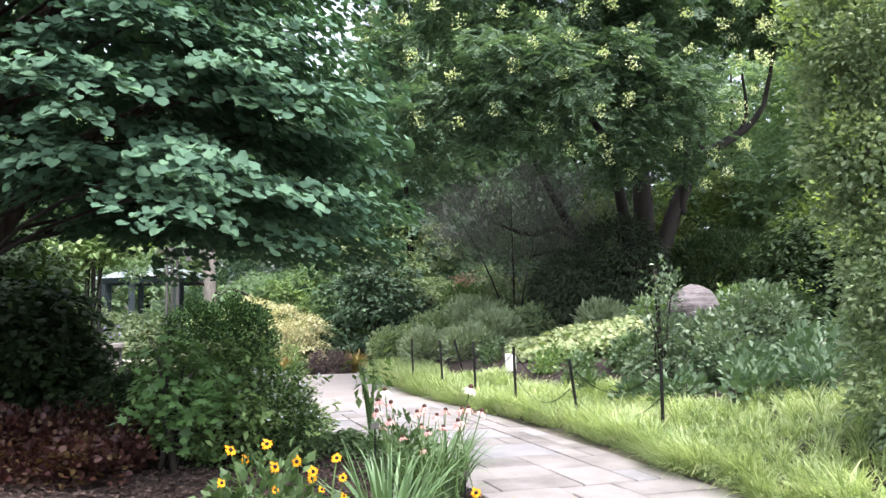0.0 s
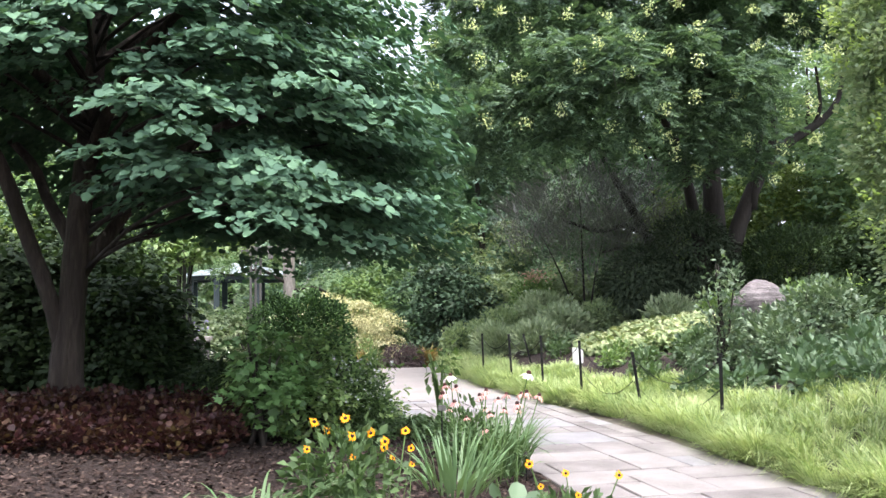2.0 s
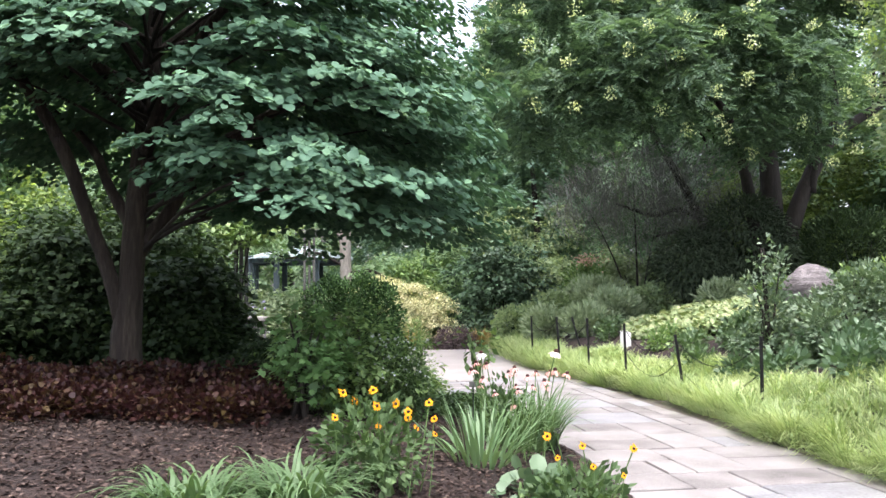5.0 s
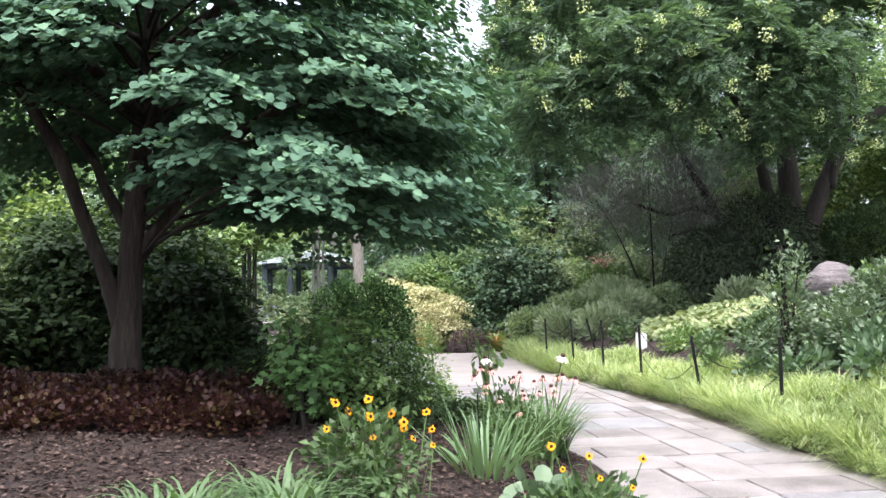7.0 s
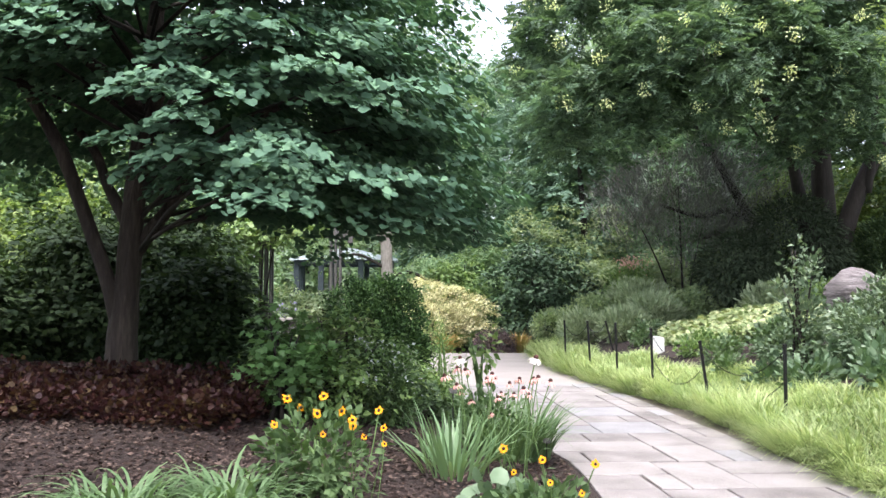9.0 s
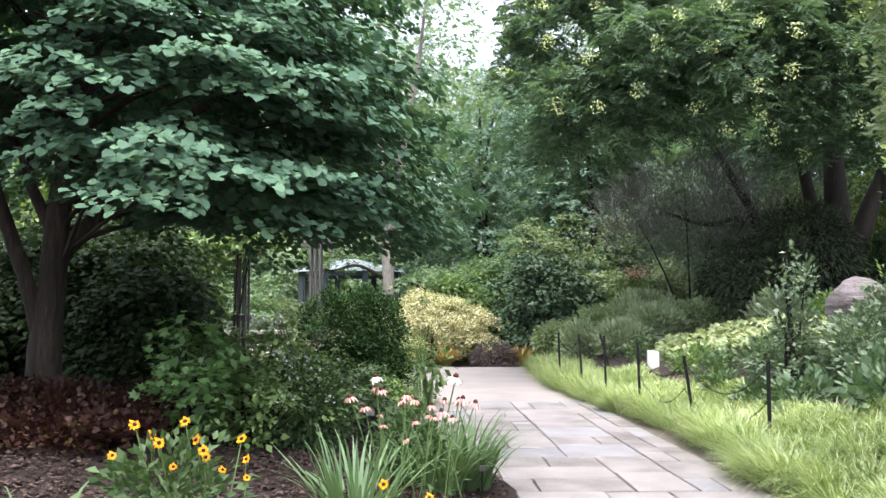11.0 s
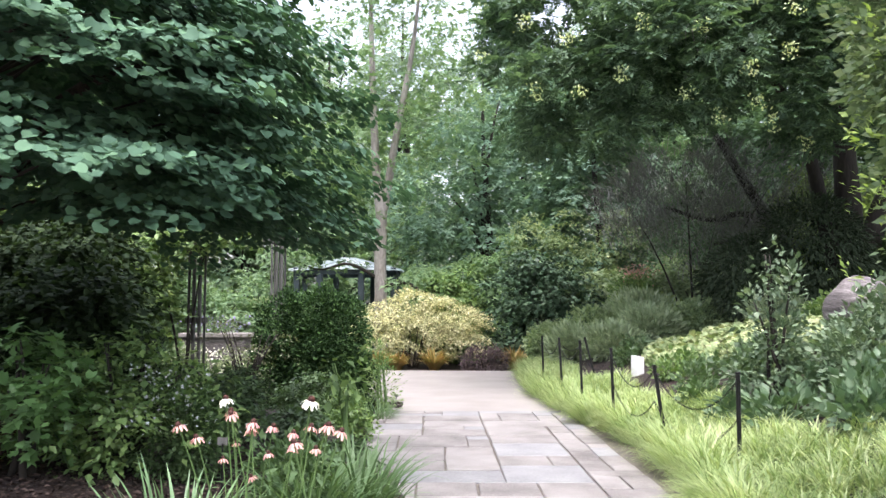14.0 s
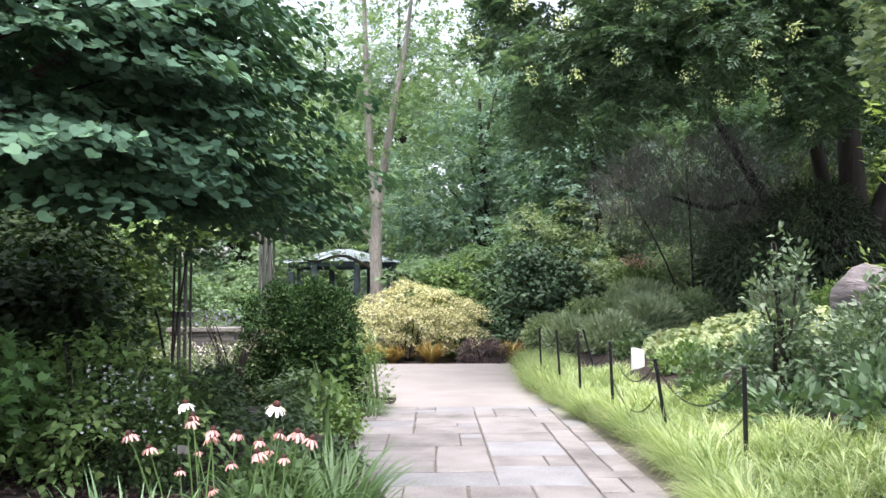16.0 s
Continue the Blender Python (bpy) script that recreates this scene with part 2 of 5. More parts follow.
def np_mesh(name, verts, faces):
    """A mesh from arrays: faces all of one size."""
    me = bpy.data.meshes.new(name)
    verts = np.ascontiguousarray(verts.reshape(-1, 3), dtype=np.float32)
    k = faces.shape[-1]
    faces = np.ascontiguousarray(faces.reshape(-1, k), dtype=np.int32)
    me.vertices.add(len(verts))
    me.vertices.foreach_set("co", verts.ravel())
    me.loops.add(faces.size)
    me.loops.foreach_set("vertex_index", faces.ravel())
    me.polygons.add(len(faces))
    me.polygons.foreach_set("loop_start", np.arange(0, faces.size, k, dtype=np.int32))
    me.update(calc_edges=True)
    return me


def unit(v):
    return v / np.maximum(np.linalg.norm(v, axis=-1, keepdims=True), 1e-9)


# leaf shapes: base at the origin, tip along y, face up along z
SHAPES = {
    "oval": ([(0, 0, 0), (-0.3, 0.45, 0.07), (0, 0.5, -0.03), (0.3, 0.45, 0.07), (0, 1, -0.05)],
             [(0, 2, 1), (0, 3, 2), (1, 2, 4), (2, 3, 4)]),
    "shield": ([(0, 0.06, 0), (-0.36, -0.04, 0.05), (-0.54, 0.36, 0.07), (-0.36, 0.76, 0.02), (0, 0.93, -0.1), (0.36, 0.76, 0.02), (0.54, 0.36, 0.07), (0.36, -0.04, 0.05)],
               [(0, 2, 1), (0, 3, 2), (0, 4, 3), (0, 5, 4), (0, 6, 5), (0, 7, 6)]),
    "heart": ([(0, 0.08, 0), (-0.4, 0.02, 0.02), (-0.52, 0.38, 0.06), (-0.28, 0.75, 0.02), (0, 1, -0.1), (0.28, 0.75, 0.02), (0.52, 0.38, 0.06), (0.4, 0.02, 0.02), (0, 0.5, -0.05)],
              [(0, 8, 1), (1, 8, 2), (2, 8, 3), (3, 8, 4), (4, 8, 5), (5, 8, 6), (6, 8, 7), (7, 8, 0)]),
    "round": ([(0, 0, 0), (-0.45, 0.18, 0.05), (-0.36, 0.7, 0.03), (0, 1, -0.1), (0.36, 0.7, 0.03), (0.45, 0.18, 0.05)],
              [(0, 3, 2), (0, 2, 1), (0, 4, 3), (0, 5, 4)]),
    "slim": ([(0, 0, 0), (-0.13, 0.5, 0.03), (0.13, 0.5, 0.03), (0, 1, -0.08)], [(0, 2, 1), (1, 2, 3)]),
    "diamond": ([(0, 0, 0), (-0.34, 0.45, 0.08), (0.34, 0.45, 0.08), (0, 1, -0.06)], [(0, 2, 1), (1, 2, 3)]),
    "lobed": ([(0, 0, 0), (-0.5, 0.15, 0.03), (-0.3, 0.4, 0), (-0.55, 0.75, 0.02), (-0.16, 0.65, 0), (0, 1.05, -0.05), (0.16, 0.65, 0), (0.55, 0.75, 0.02), (0.3, 0.4, 0), (0.5, 0.15, 0.03)],
              [(0, 2, 1), (0, 4, 2), (2, 4, 3), (0, 6, 4), (4, 6, 5), (0, 8, 6), (6, 8, 7), (0, 9, 8)]),
    "cluster": ([(0, 0, 0), (-0.5, 0.35, 0.1), (-0.12, 0.3, 0), (-0.3, 0.95, -0.05), (0.02, 0.5, 0.05), (0.25, 1.0, 0.02), (0.15, 0.35, 0), (0.55, 0.45, 0.08)],
                [(0, 2, 1), (0, 4, 2), (2, 4, 3), (0, 6, 4), (4, 6, 5), (0, 7, 6)]),
}


def pinnate(pairs, wide):
    """A feather-like leaf: pairs of narrow leaflets along a stalk and one at its tip."""
    v, f = [], []
    for k in range(pairs * 2 + 1):
        s = 0 if k == pairs * 2 else (1 if k % 2 else -1)
        y = 0.08 + 0.72 * (k // 2) / pairs
        reach = 0.36 * (1 - 0.35 * abs(k / pairs - 0.8))
        i = len(v)
        if s:
            v += [(0, y, 0), (s * reach, y + 0.2, -0.04), (s * reach * 0.35, y + wide, 0.04)]
        else:
            v += [(-wide * 0.5, y, 0), (wide * 0.5, y, 0), (0, 1, -0.05)]
        f.append((i, i + 1, i + 2))
    return v, f


SHAPES["pinnate"] = pinnate(4, 0.24)
SHAPES["sprig"] = pinnate(2, 0.36)
SHAPES["petal"] = ([(-0.06, 0, 0), (0.06, 0, 0), (-0.16, 0.5, 0.04), (0.16, 0.5, 0.04), (-0.1, 0.95, -0.08), (0.1, 0.95, -0.08)], [(0, 1, 3), (0, 3, 2), (2, 3, 5), (2, 5, 4)])


def leaves(name, pos, along, face, size, shape, material, parent=None, label=""):
    """One mesh of leaves, each with its own place, direction, face and size."""
    tv, tf = SHAPES[shape]
    tv, tf = np.array(tv, float), np.array(tf)
    along = unit(along)
    side = unit(np.cross(along, face))
    up = np.cross(side, along)
    wide = size * rng.uniform(0.8, 1.2, len(size))
    v = (pos[:, None] + side[:, None] * (tv[None, :, 0:1] * wide[:, None, None]) + along[:, None] * (tv[None, :, 1:2] * size[:, None, None])
         + up[:, None] * (tv[None, :, 2:3] * size[:, None, None] * rng.uniform(0.3, 2.0, len(size))[:, None, None]))
    f = tf[None] + (np.arange(len(pos)) * len(tv))[:, None, None]
    return link_part(name, np_mesh(name, v, f), material, parent, label)


def in_ball(n, inner=0.0):
    d = unit(rng.normal(size=(n, 3)))
    return d * (inner ** 3 + (1 - inner ** 3) * rng.random((n, 1))) ** (1 / 3)


def blobs(n, balls, inner=0.6, low=-1.0):
    """Places spread over several ellipsoids (x, y, z, rx, ry, rz), thicker towards their skins."""
    w = np.array([(b[3] * b[4] * b[5]) ** (2 / 3) for b in balls])
    pick = rng.choice(len(balls), n, p=w / w.sum())
    b = np.array(balls)[pick]
    d = in_ball(n, inner)
    d[:, 2] = np.where(d[:, 2] < low, low + 0.2 * rng.random(n), d[:, 2])
    return b[:, :3] + d * b[:, 3:], d


def spray_leaves(centres, out, per, reach, flat, size, droop=0.3, spread=0.5, hang=0.3):
    """Leaves in flat sprays round each centre; out: the way that each spray points."""
    n = len(centres)
    c = np.repeat(centres, per, 0)
    o = np.repeat(unit(out), per, 0)
    a, r = rng.random(n * per) * 2 * np.pi, np.sqrt(rng.random(n * per))
    r = r[:, None] * (reach if np.isscalar(reach) else np.repeat(reach, per)[:, None])
    off = np.stack([np.cos(a), np.sin(a), np.zeros_like(a)], 1) * r
    off += o * np.array([1, 1, 0.3]) * r * 0.8
    off[:, 2] += rng.normal(size=n * per) * flat - droop * (off[:, 0] ** 2 + off[:, 1] ** 2) / np.maximum(r[:, 0], 1e-3)
    along = unit(off * np.array([1, 1, 0.2]) + rng.normal(size=off.shape) * 0.02) + rng.normal(size=off.shape) * spread + np.array([0, 0, -hang])
    face = np.array([0, 0, 1.0]) + o * 0.35 + rng.normal(size=off.shape) * 0.35
    s = size * rng.uniform(0.65, 1.25, n * per)
    return c + off, along, face, s


def branch_leaves(centres, out, per, length, width, size):
    """Leaves set in two rows along outward twigs, overlapping like shingles, tips drooping."""
    n = len(centres)
    o = unit(out * np.array([1, 1, 0.0]))
    side = np.stack([-o[:, 1], o[:, 0], np.zeros(n)], 1)
    ln = length * rng.uniform(0.6, 1.25, n)
    c, oo, ss, ll = (np.repeat(q, per, 0) for q in (centres, o, side, ln))
    u = rng.random(n * per)
    v = rng.uniform(-1, 1, n * per) * width * (0.35 + 1.3 * u * (1.15 - u) * 2)
    drop = np.repeat(rng.uniform(0.12, 0.4, n), per)
    pos = c + oo * ((u - 0.4) * ll)[:, None] + ss * (v * ll / length)[:, None]
    pos[:, 2] += -drop * (u * ll) ** 1.6 - 0.25 * np.abs(v) + rng.normal(size=n * per) * 0.022
    along = oo * 0.75 + ss * (np.sign(v) * 0.7)[:, None] + rng.normal(size=pos.shape) * 0.28 + np.array([0, 0, -0.45])
    face = np.array([0, 0, 0.85]) + oo * 0.6 + ss * (np.sign(v) * 0.15)[:, None] + rng.normal(size=pos.shape) * 0.25
    return pos, along, face, size * rng.uniform(0.65, 1.3, n * per)


def ball_leaves(centres, out, per, reach, size, spread=0.8, lift=0.2):
    """Leaves in loose tufts round each centre, facing outwards and up."""
    n = len(centres)
    c, o = np.repeat(centres, per, 0), np.repeat(unit(out), per, 0)
    off = in_ball(n * per, 0.2) * reach
    along = o + unit(off) * spread + rng.normal(size=off.shape) * 0.4 + np.array([0, 0, lift])
    face = np.array([0, 0, 0.8]) + o * 0.6 + rng.normal(size=off.shape) * 0.5
    return c + off, along, face, size * rng.uniform(0.6, 1.3, n * per)


def blades(name, pos, lean, length, width, bend, material, parent=None, label="", seg=4):
    """Grass or sword leaves: curved tapering strips from pos, leaning along lean (horizontal, its length the slope)."""
    n = len(pos)
    t = np.linspace(0, 1, seg + 1)
    h = lean / np.maximum(np.linalg.norm(lean, axis=1, keepdims=True), 1e-6)
    side = np.stack([-h[:, 1], h[:, 0], np.zeros(n)], 1)
    tilt = np.linalg.norm(lean, axis=1)
    ang = tilt[:, None] + bend[:, None] * t[None] ** 1.3
    ds = length[:, None] / seg
    step_h, step_v = np.sin(ang) * ds, np.cos(ang) * ds
    H = np.concatenate([np.zeros((n, 1)), np.cumsum(step_h[:, :-1], 1)], 1)
    V = np.concatenate([np.zeros((n, 1)), np.cumsum(step_v[:, :-1], 1)], 1)
    mid = pos[:, None] + h[:, None] * H[..., None] + np.array([0, 0, 1.0]) * V[..., None]
    w = width[:, None] * (np.minimum(1, 0.6 + t * 1.5) * (1 - t ** 2.5) + 0.03)[None] / 2
    v = np.stack([mid - side[:, None] * w[..., None], mid + side[:, None] * w[..., None]], 2)
    i = np.arange(seg) * 2
    quad = np.stack([i, i + 1, i + 3, i + 2], 1)
    f = quad[None] + (np.arange(n) * 2 * (seg + 1))[:, None, None]
    return link_part(name, np_mesh(name, v, f), material, parent, label)


def tube(points, radii, sides=10, wobble=0.0, bm=None):
    """A tapering round limb along points, into a bmesh."""
    bm = bm or bmesh.new()
    pts = [Vector(p) for p in points]
    rings = []
    for i, p in enumerate(pts):
        d = (pts[min(i + 1, len(pts) - 1)] - pts[max(i - 1, 0)]).normalized()
        a = d.orthogonal().normalized() if i == 0 else (rings_axis - d * rings_axis.dot(d)).normalized()
        rings_axis = a
        b = d.cross(a)
        rings.append([bm.verts.new(p + (a * math.cos(2 * math.pi * k / sides) + b * math.sin(2 * math.pi * k / sides))
                                   * radii[i] * (1 + wobble * (random.random() - 0.5))) for k in range(sides)])
    for r0, r1 in zip(rings, rings[1:]):
        for k in range(sides):
            bm.faces.new((r0[k], r0[(k + 1) % sides], r1[(k + 1) % sides], r1[k]))
    bm.faces.new(rings[0][::-1])
    bm.faces.new(rings[-1])
    return bm


def curve_pts(ctrl, n):
    """A smooth line through control points (x, y, z, radius)."""
    c = np.array(ctrl, float)
    t = np.linspace(0, len(c) - 1, n)
    out = []
    for u in t:
        i = min(int(u), len(c) - 2)
        f = u - i
        p0, p1, p2, p3 = c[max(i - 1, 0)], c[i], c[i + 1], c[min(i + 2, len(c) - 1)]
        out.append(0.5 * (2 * p1 + (p2 - p0) * f + (2 * p0 - 5 * p1 + 4 * p2 - p3) * f * f + (3 * p1 - p0 - 3 * p2 + p3) * f ** 3))
    out = np.array(out)
    return [tuple(p[:3]) for p in out], [max(0.004, p[3]) for p in out]


def limb(name, ctrl, material, parent, n=14, sides=10, label=""):
    p, r = curve_pts(ctrl, n)
    return part(name, tube(p, r, sides, 0.12), material, parent, label, smooth=True)


def box(bm, x0, y0, z0, x1, y1, z1):
    m = Matrix.LocRotScale(((x0 + x1) / 2, (y0 + y1) / 2, (z0 + z1) / 2), None, (x1 - x0, y1 - y0, z1 - z0))
    return bmesh.ops.create_cube(bm, size=1, matrix=m)["verts"]


def bevel_all(bm, w, seg=2):
    bmesh.ops.bevel(bm, geom=list(bm.edges), offset=w, segments=seg, profile=0.7, affect="EDGES")
    return bm


# ---------------------------------------------------------------- ground and paving
def edge_right(y):
    return np.interp(y, [-4, 0, 3, 5, 6.4, 8, 9, 10, 11, 12.9, 15.4, 17.8, 19.6], [1.6, 2.5, 2.84, 2.92, 2.86, 2.98, 2.99, 2.88, 2.68, 2.43, 2.17, 2.2, 2.4])


def edge_left(y):
    return np.interp(y, [-4, 0, 2, 4, 6.3, 7.3, 8.5, 9.6, 11.6, 12.3, 14.4, 15.4], [-4.5, -2.6, -0.6, 0.82, 0.92, 0.74, 0.34, 0.14, -0.02, 0.12, -0.2, -0.8])


def smooth01(t):
    t = np.clip(t, 0, 1)
    return t * t * (3 - 2 * t)


def ground_z(x, y):
    x, y = np.asarray(x, float), np.asarray(y, float)
    dr, dl = x - edge_right(y), edge_left(y) - x
    right = np.where(dr > 0, 1.15 * (1 - np.exp(-0.42 * np.maximum(dr, 0))), 0) * (1 - 0.75 * smooth01((y - 17) / 8))
    left = np.where(dl > 0, 0.62 * (1 - np.exp(-0.45 * np.maximum(dl, 0))), 0) * smooth01((y - 1.0) / 4.5) * (1 - smooth01((y - 9.5) / 3.5))
    under = np.where((dr < 0.02) & (dl < 0.02), -0.05, 0.0)
    under = np.where((y > 12.2) & (y < 19.8) & (dr < 0) & (x > -14), -0.05, under)
    lump = 0.03 * np.sin(x * 2.3 + y) * np.sin(y * 1.9 - x) * (np.minimum(np.maximum(dr, dl), 1) > 0.2)
    return right + left + under + lump


gx = np.concatenate([[-400, -150, -70], np.arange(-40, -9, 1.5), np.arange(-9, 9, 0.12), np.arange(9, 41, 1.5), [70, 150, 400]])
gy = np.concatenate([[-300, -100, -40], np.arange(-20, -3, 1.5), np.arange(-3, 21, 0.12), np.arange(21, 60, 1.5), [90, 180, 500]])
GX, GY = np.meshgrid(gx, gy)
gv = np.stack([GX, GY, ground_z(GX, GY)], -1)
ii = np.arange(len(gy) - 1)[:, None] * len(gx) + np.arange(len(gx) - 1)[None]
gf = np.stack([ii, ii + 1, ii + 1 + len(gx), ii + len(gx)], -1)
ground = link_part("ground", np_mesh("ground", gv, gf), M_SOIL)
for p in ground.data.polygons:
    p.use_smooth = True
tagged(ground, "dark brown mulched soil of the garden beds", "ground", kind="structure")

bm = bmesh.new()
ys = [12.3, 13.2, 14.4, 14.41, 16, 17.6, 18.6, 19.3]
rows_v = []
for y in ys:
    x0 = float(edge_left(y)) - 0.1 if y <= 14.4 else -13.5
    row = [bm.verts.new((x0 + (float(edge_right(y)) + 0.08 - x0) * k / 8, y, 0.0)) for k in range(9)]
    rows_v.append(row)
for a, b in zip(rows_v, rows_v[1:]):
    for k in range(8):
        bm.faces.new((a[k], a[k + 1], b[k + 1], b[k]))
up_faces = list(bm.faces)
low = bmesh.ops.extrude_face_region(bm, geom=up_faces)
for v in low["geom"]:
    if isinstance(v, bmesh.types.BMVert):
        v.co.z -= 0.045
bmesh.ops.recalc_face_normals(bm, faces=list(bm.faces))
pave = part("pavement", bm, M_CONCRETE)
tagged(pave, "smooth pale grey pavement crossing the end of the path", "pavement", kind="structure")


def gz(x, y):
    return float(ground_z(x, y))


# ---------------------------------------------------------------- the blue-green tree beside the path
TX, TY = -3.05, 7.45
tree = thing("tree", TX, TY, gz(TX, TY) - 0.05, "forked tree with layered blue-green heart-shaped leaves over a mulched bed", "tree")
limb("trunk", [(0.02, 0, -0.05, 0.24), (0, 0, 0.15, 0.16), (0, 0.0, 0.55, 0.135), (0.03, 0.02, 1.1, 0.115), (0.06, 0.05, 1.8, 0.1), (0.12, 0.2, 2.9, 0.09), (0.2, 0.3, 4.4, 0.05), (0.2, 0.3, 6.0, 0.02)], M_BARK, tree, 22, 14, "brown furrowed trunk")
TREE_LIMBS = [
    [(-0.03, 0, 0.62, 0.08), (-0.17, -0.05, 1.15, 0.068), (-0.36, -0.1, 1.7, 0.06), (-0.62, -0.2, 2.4, 0.06), (-1.2, -0.5, 3.4, 0.03)],
    [(0.05, 0.02, 1.25, 0.08), (0.35, 0.1, 1.7, 0.06), (0.65, 0.1, 2.1, 0.055), (1.3, -0.1, 2.6, 0.045), (2.4, -0.2, 2.9, 0.02)],
    [(0.05, 0.02, 1.5, 0.07), (-0.2, 0.1, 1.9, 0.05), (-0.5, 0.3, 2.4, 0.04), (-1.5, 0.8, 3.2, 0.02)],
    [(0.1, 0.1, 2.2, 0.07), (0.5, -0.5, 2.8, 0.05), (1.2, -1.2, 3.4, 0.03), (2.0, -1.8, 3.7, 0.015)],
    [(0.12, 0.2, 2.6, 0.06), (-0.3, -0.8, 3.1, 0.05), (-0.6, -1.8, 3.6, 0.03)],
    [(0.15, 0.2, 3.2, 0.05), (0.9, 0.6, 3.9, 0.04), (2.0, 0.9, 4.5, 0.02)],
]
for c in TREE_LIMBS:
    limb("limb", c, M_BARK, tree, 14, 9)
# layered crown: tiers of drooping sprays
sc, so = [], []
for z0, cx, cy, rx, ry, n in ((2.14, 1.7, -0.1, 1.35, 1.5, 44), (2.35, 1.05, -0.3, 2.15, 2.2, 86), (2.72, 0.9, -0.3, 2.4, 2.35, 98), (3.12, 0.75, -0.2, 2.4, 2.35, 100), (3.55, 0.6, -0.1, 2.35, 2.3, 96),
                             (4.0, 0.5, -0.1, 2.25, 2.25, 90), (4.5, 0.45, 0, 2.15, 2.15, 82), (5.05, 0.4, 0, 1.95, 1.9, 68), (5.65, 0.3, 0, 1.55, 1.5, 46), (6.3, 0.2, 0, 0.95, 0.95, 22)):
    a = rng.random(n) * 2 * np.pi
    r = np.sqrt(rng.uniform(0.2, 1, n)) * rng.uniform(0.84, 1.1, n)
    x, y = np.cos(a) * r * rx + cx, np.sin(a) * r * ry + cy
    z = z0 - 0.42 * r ** 2 + rng.normal(size=n) * 0.16
    keep = ~((x < 0.9) & (z < 2.05)) & ~((x < 1.6) & (z < 1.85)) & ~((abs(x) < 0.65) & (y < 0.3) & (z < 2.6))
    sc.append(np.stack([x, y, z], 1)[keep])
    so.append(np.stack([np.cos(a), np.sin(a), np.full(n, -0.12)], 1)[keep])
sc, so = np.concatenate(sc), np.concatenate(so)
leaves("crown", *branch_leaves(sc, so, 124, 0.9, 0.26, 0.063), "shield", M_SLATE_LEAF, tree, "layered blue-green foliage")
kept_state = rng.bit_generator.state
n = 24
a, r = rng.random(n) * 6.283, np.sqrt(rng.random(n)) * 0.7
low = np.stack([1.45 + np.cos(a) * r, 0.5 + np.sin(a) * r, 2.0 + rng.normal(size=n) * 0.1 - 0.25 * r], 1)
leaves("low_bough", *branch_leaves(low, np.stack([np.cos(a) + 0.6, np.sin(a), np.full(n, -0.2)], 1), 90, 0.6, 0.28, 0.07), "shield", M_SLATE_LEAF, tree)
limb("limb", [(0.35, 0.1, 1.75, 0.03), (0.9, 0.3, 2.15, 0.02), (1.7, 0.55, 2.1, 0.008)], M_BARK, tree, 8, 6)
rng.bit_generator.state = kept_state

for k in rng.choice(len(sc), 46, replace=False):
    q = sc[k]
    z = max(1.3, q[2] - 0.5)
    f = 0.1 + 0.02 * z
    limb("twig", [(f, 0.02 * z, z, 0.022), (q[0] * 0.5, q[1] * 0.5, (z + q[2]) / 2 + 0.1, 0.014), (q[0], q[1], q[2], 0.006)], M_DARK_BARK, tree, 6, 5)

# ---------------------------------------------------------------- the flowering tree on the bank
RX, RY = 8.4, 17.4
rain = thing("tree", RX, RY, gz(RX, RY) - 0.1, "large spreading tree with dark trunks and pale yellow flower clusters", "tree")
limb("trunk", [(0, 0, -0.1, 0.42), (0, 0, 0.8, 0.3), (0.05, 0, 2.2, 0.25), (0, 0, 4.2, 0.18), (0, 0, 8, 0.06)], M_DARK_BARK, rain, 18, 12, "dark bark trunk")
for c in ([(0.1, 0, 0.5, 0.24), (0.42, -0.1, 1.7, 0.2), (0.75, -0.1, 2.6, 0.18), (1.42, -0.1, 3.85, 0.15), (2.2, -0.1, 4.35, 0.11), (2.88, -0.1, 4.8, 0.085), (3.35, -0.1, 5.4, 0.06), (3.7, -0.1, 6.9, 0.04)],
          [(-0.1, 0, 0.6, 0.2), (-0.35, -0.1, 1.6, 0.16), (-0.6, -0.2, 2.7, 0.13), (-1.2, -0.6, 4.2, 0.09), (-2.6, -1.2, 5.4, 0.04)],
          [(-0.1, 0.6, 0.2, 0.16), (-0.35, 1.8, 1.3, 0.14), (-0.65, 2.2, 2.2, 0.12), (-1.3, 2.1, 3.3, 0.1), (-2.2, 1.8, 4.6, 0.05)],
          [(-0.6, 2.2, 2.2, 0.08), (-1.3, 2.1, 2.45, 0.07), (-2.0, 2.0, 2.3, 0.06), (-3.0, 1.8, 2.55, 0.03)],
          [(-0.4, 1.9, 1.5, 0.07), (-1.1, 1.9, 1.9, 0.055), (-2.0, 1.8, 1.75, 0.03)],
          [(0.9, -0.2, 2.6, 0.1), (1.0, -0.4, 4.0, 0.08), (0.8, -0.8, 6, 0.04)],
          [(1.42, -0.1, 3.85, 0.1), (1.6, -0.1, 4.75, 0.08), (1.5, 0.1, 6.6, 0.04)], [(2.6, -0.1, 4.6, 0.05), (2.75, -0.2, 5.1, 0.045), (2.6, -0.3, 6.0, 0.03)]):
    limb("limb", c, M_DARK_BARK, rain, 14, 9)
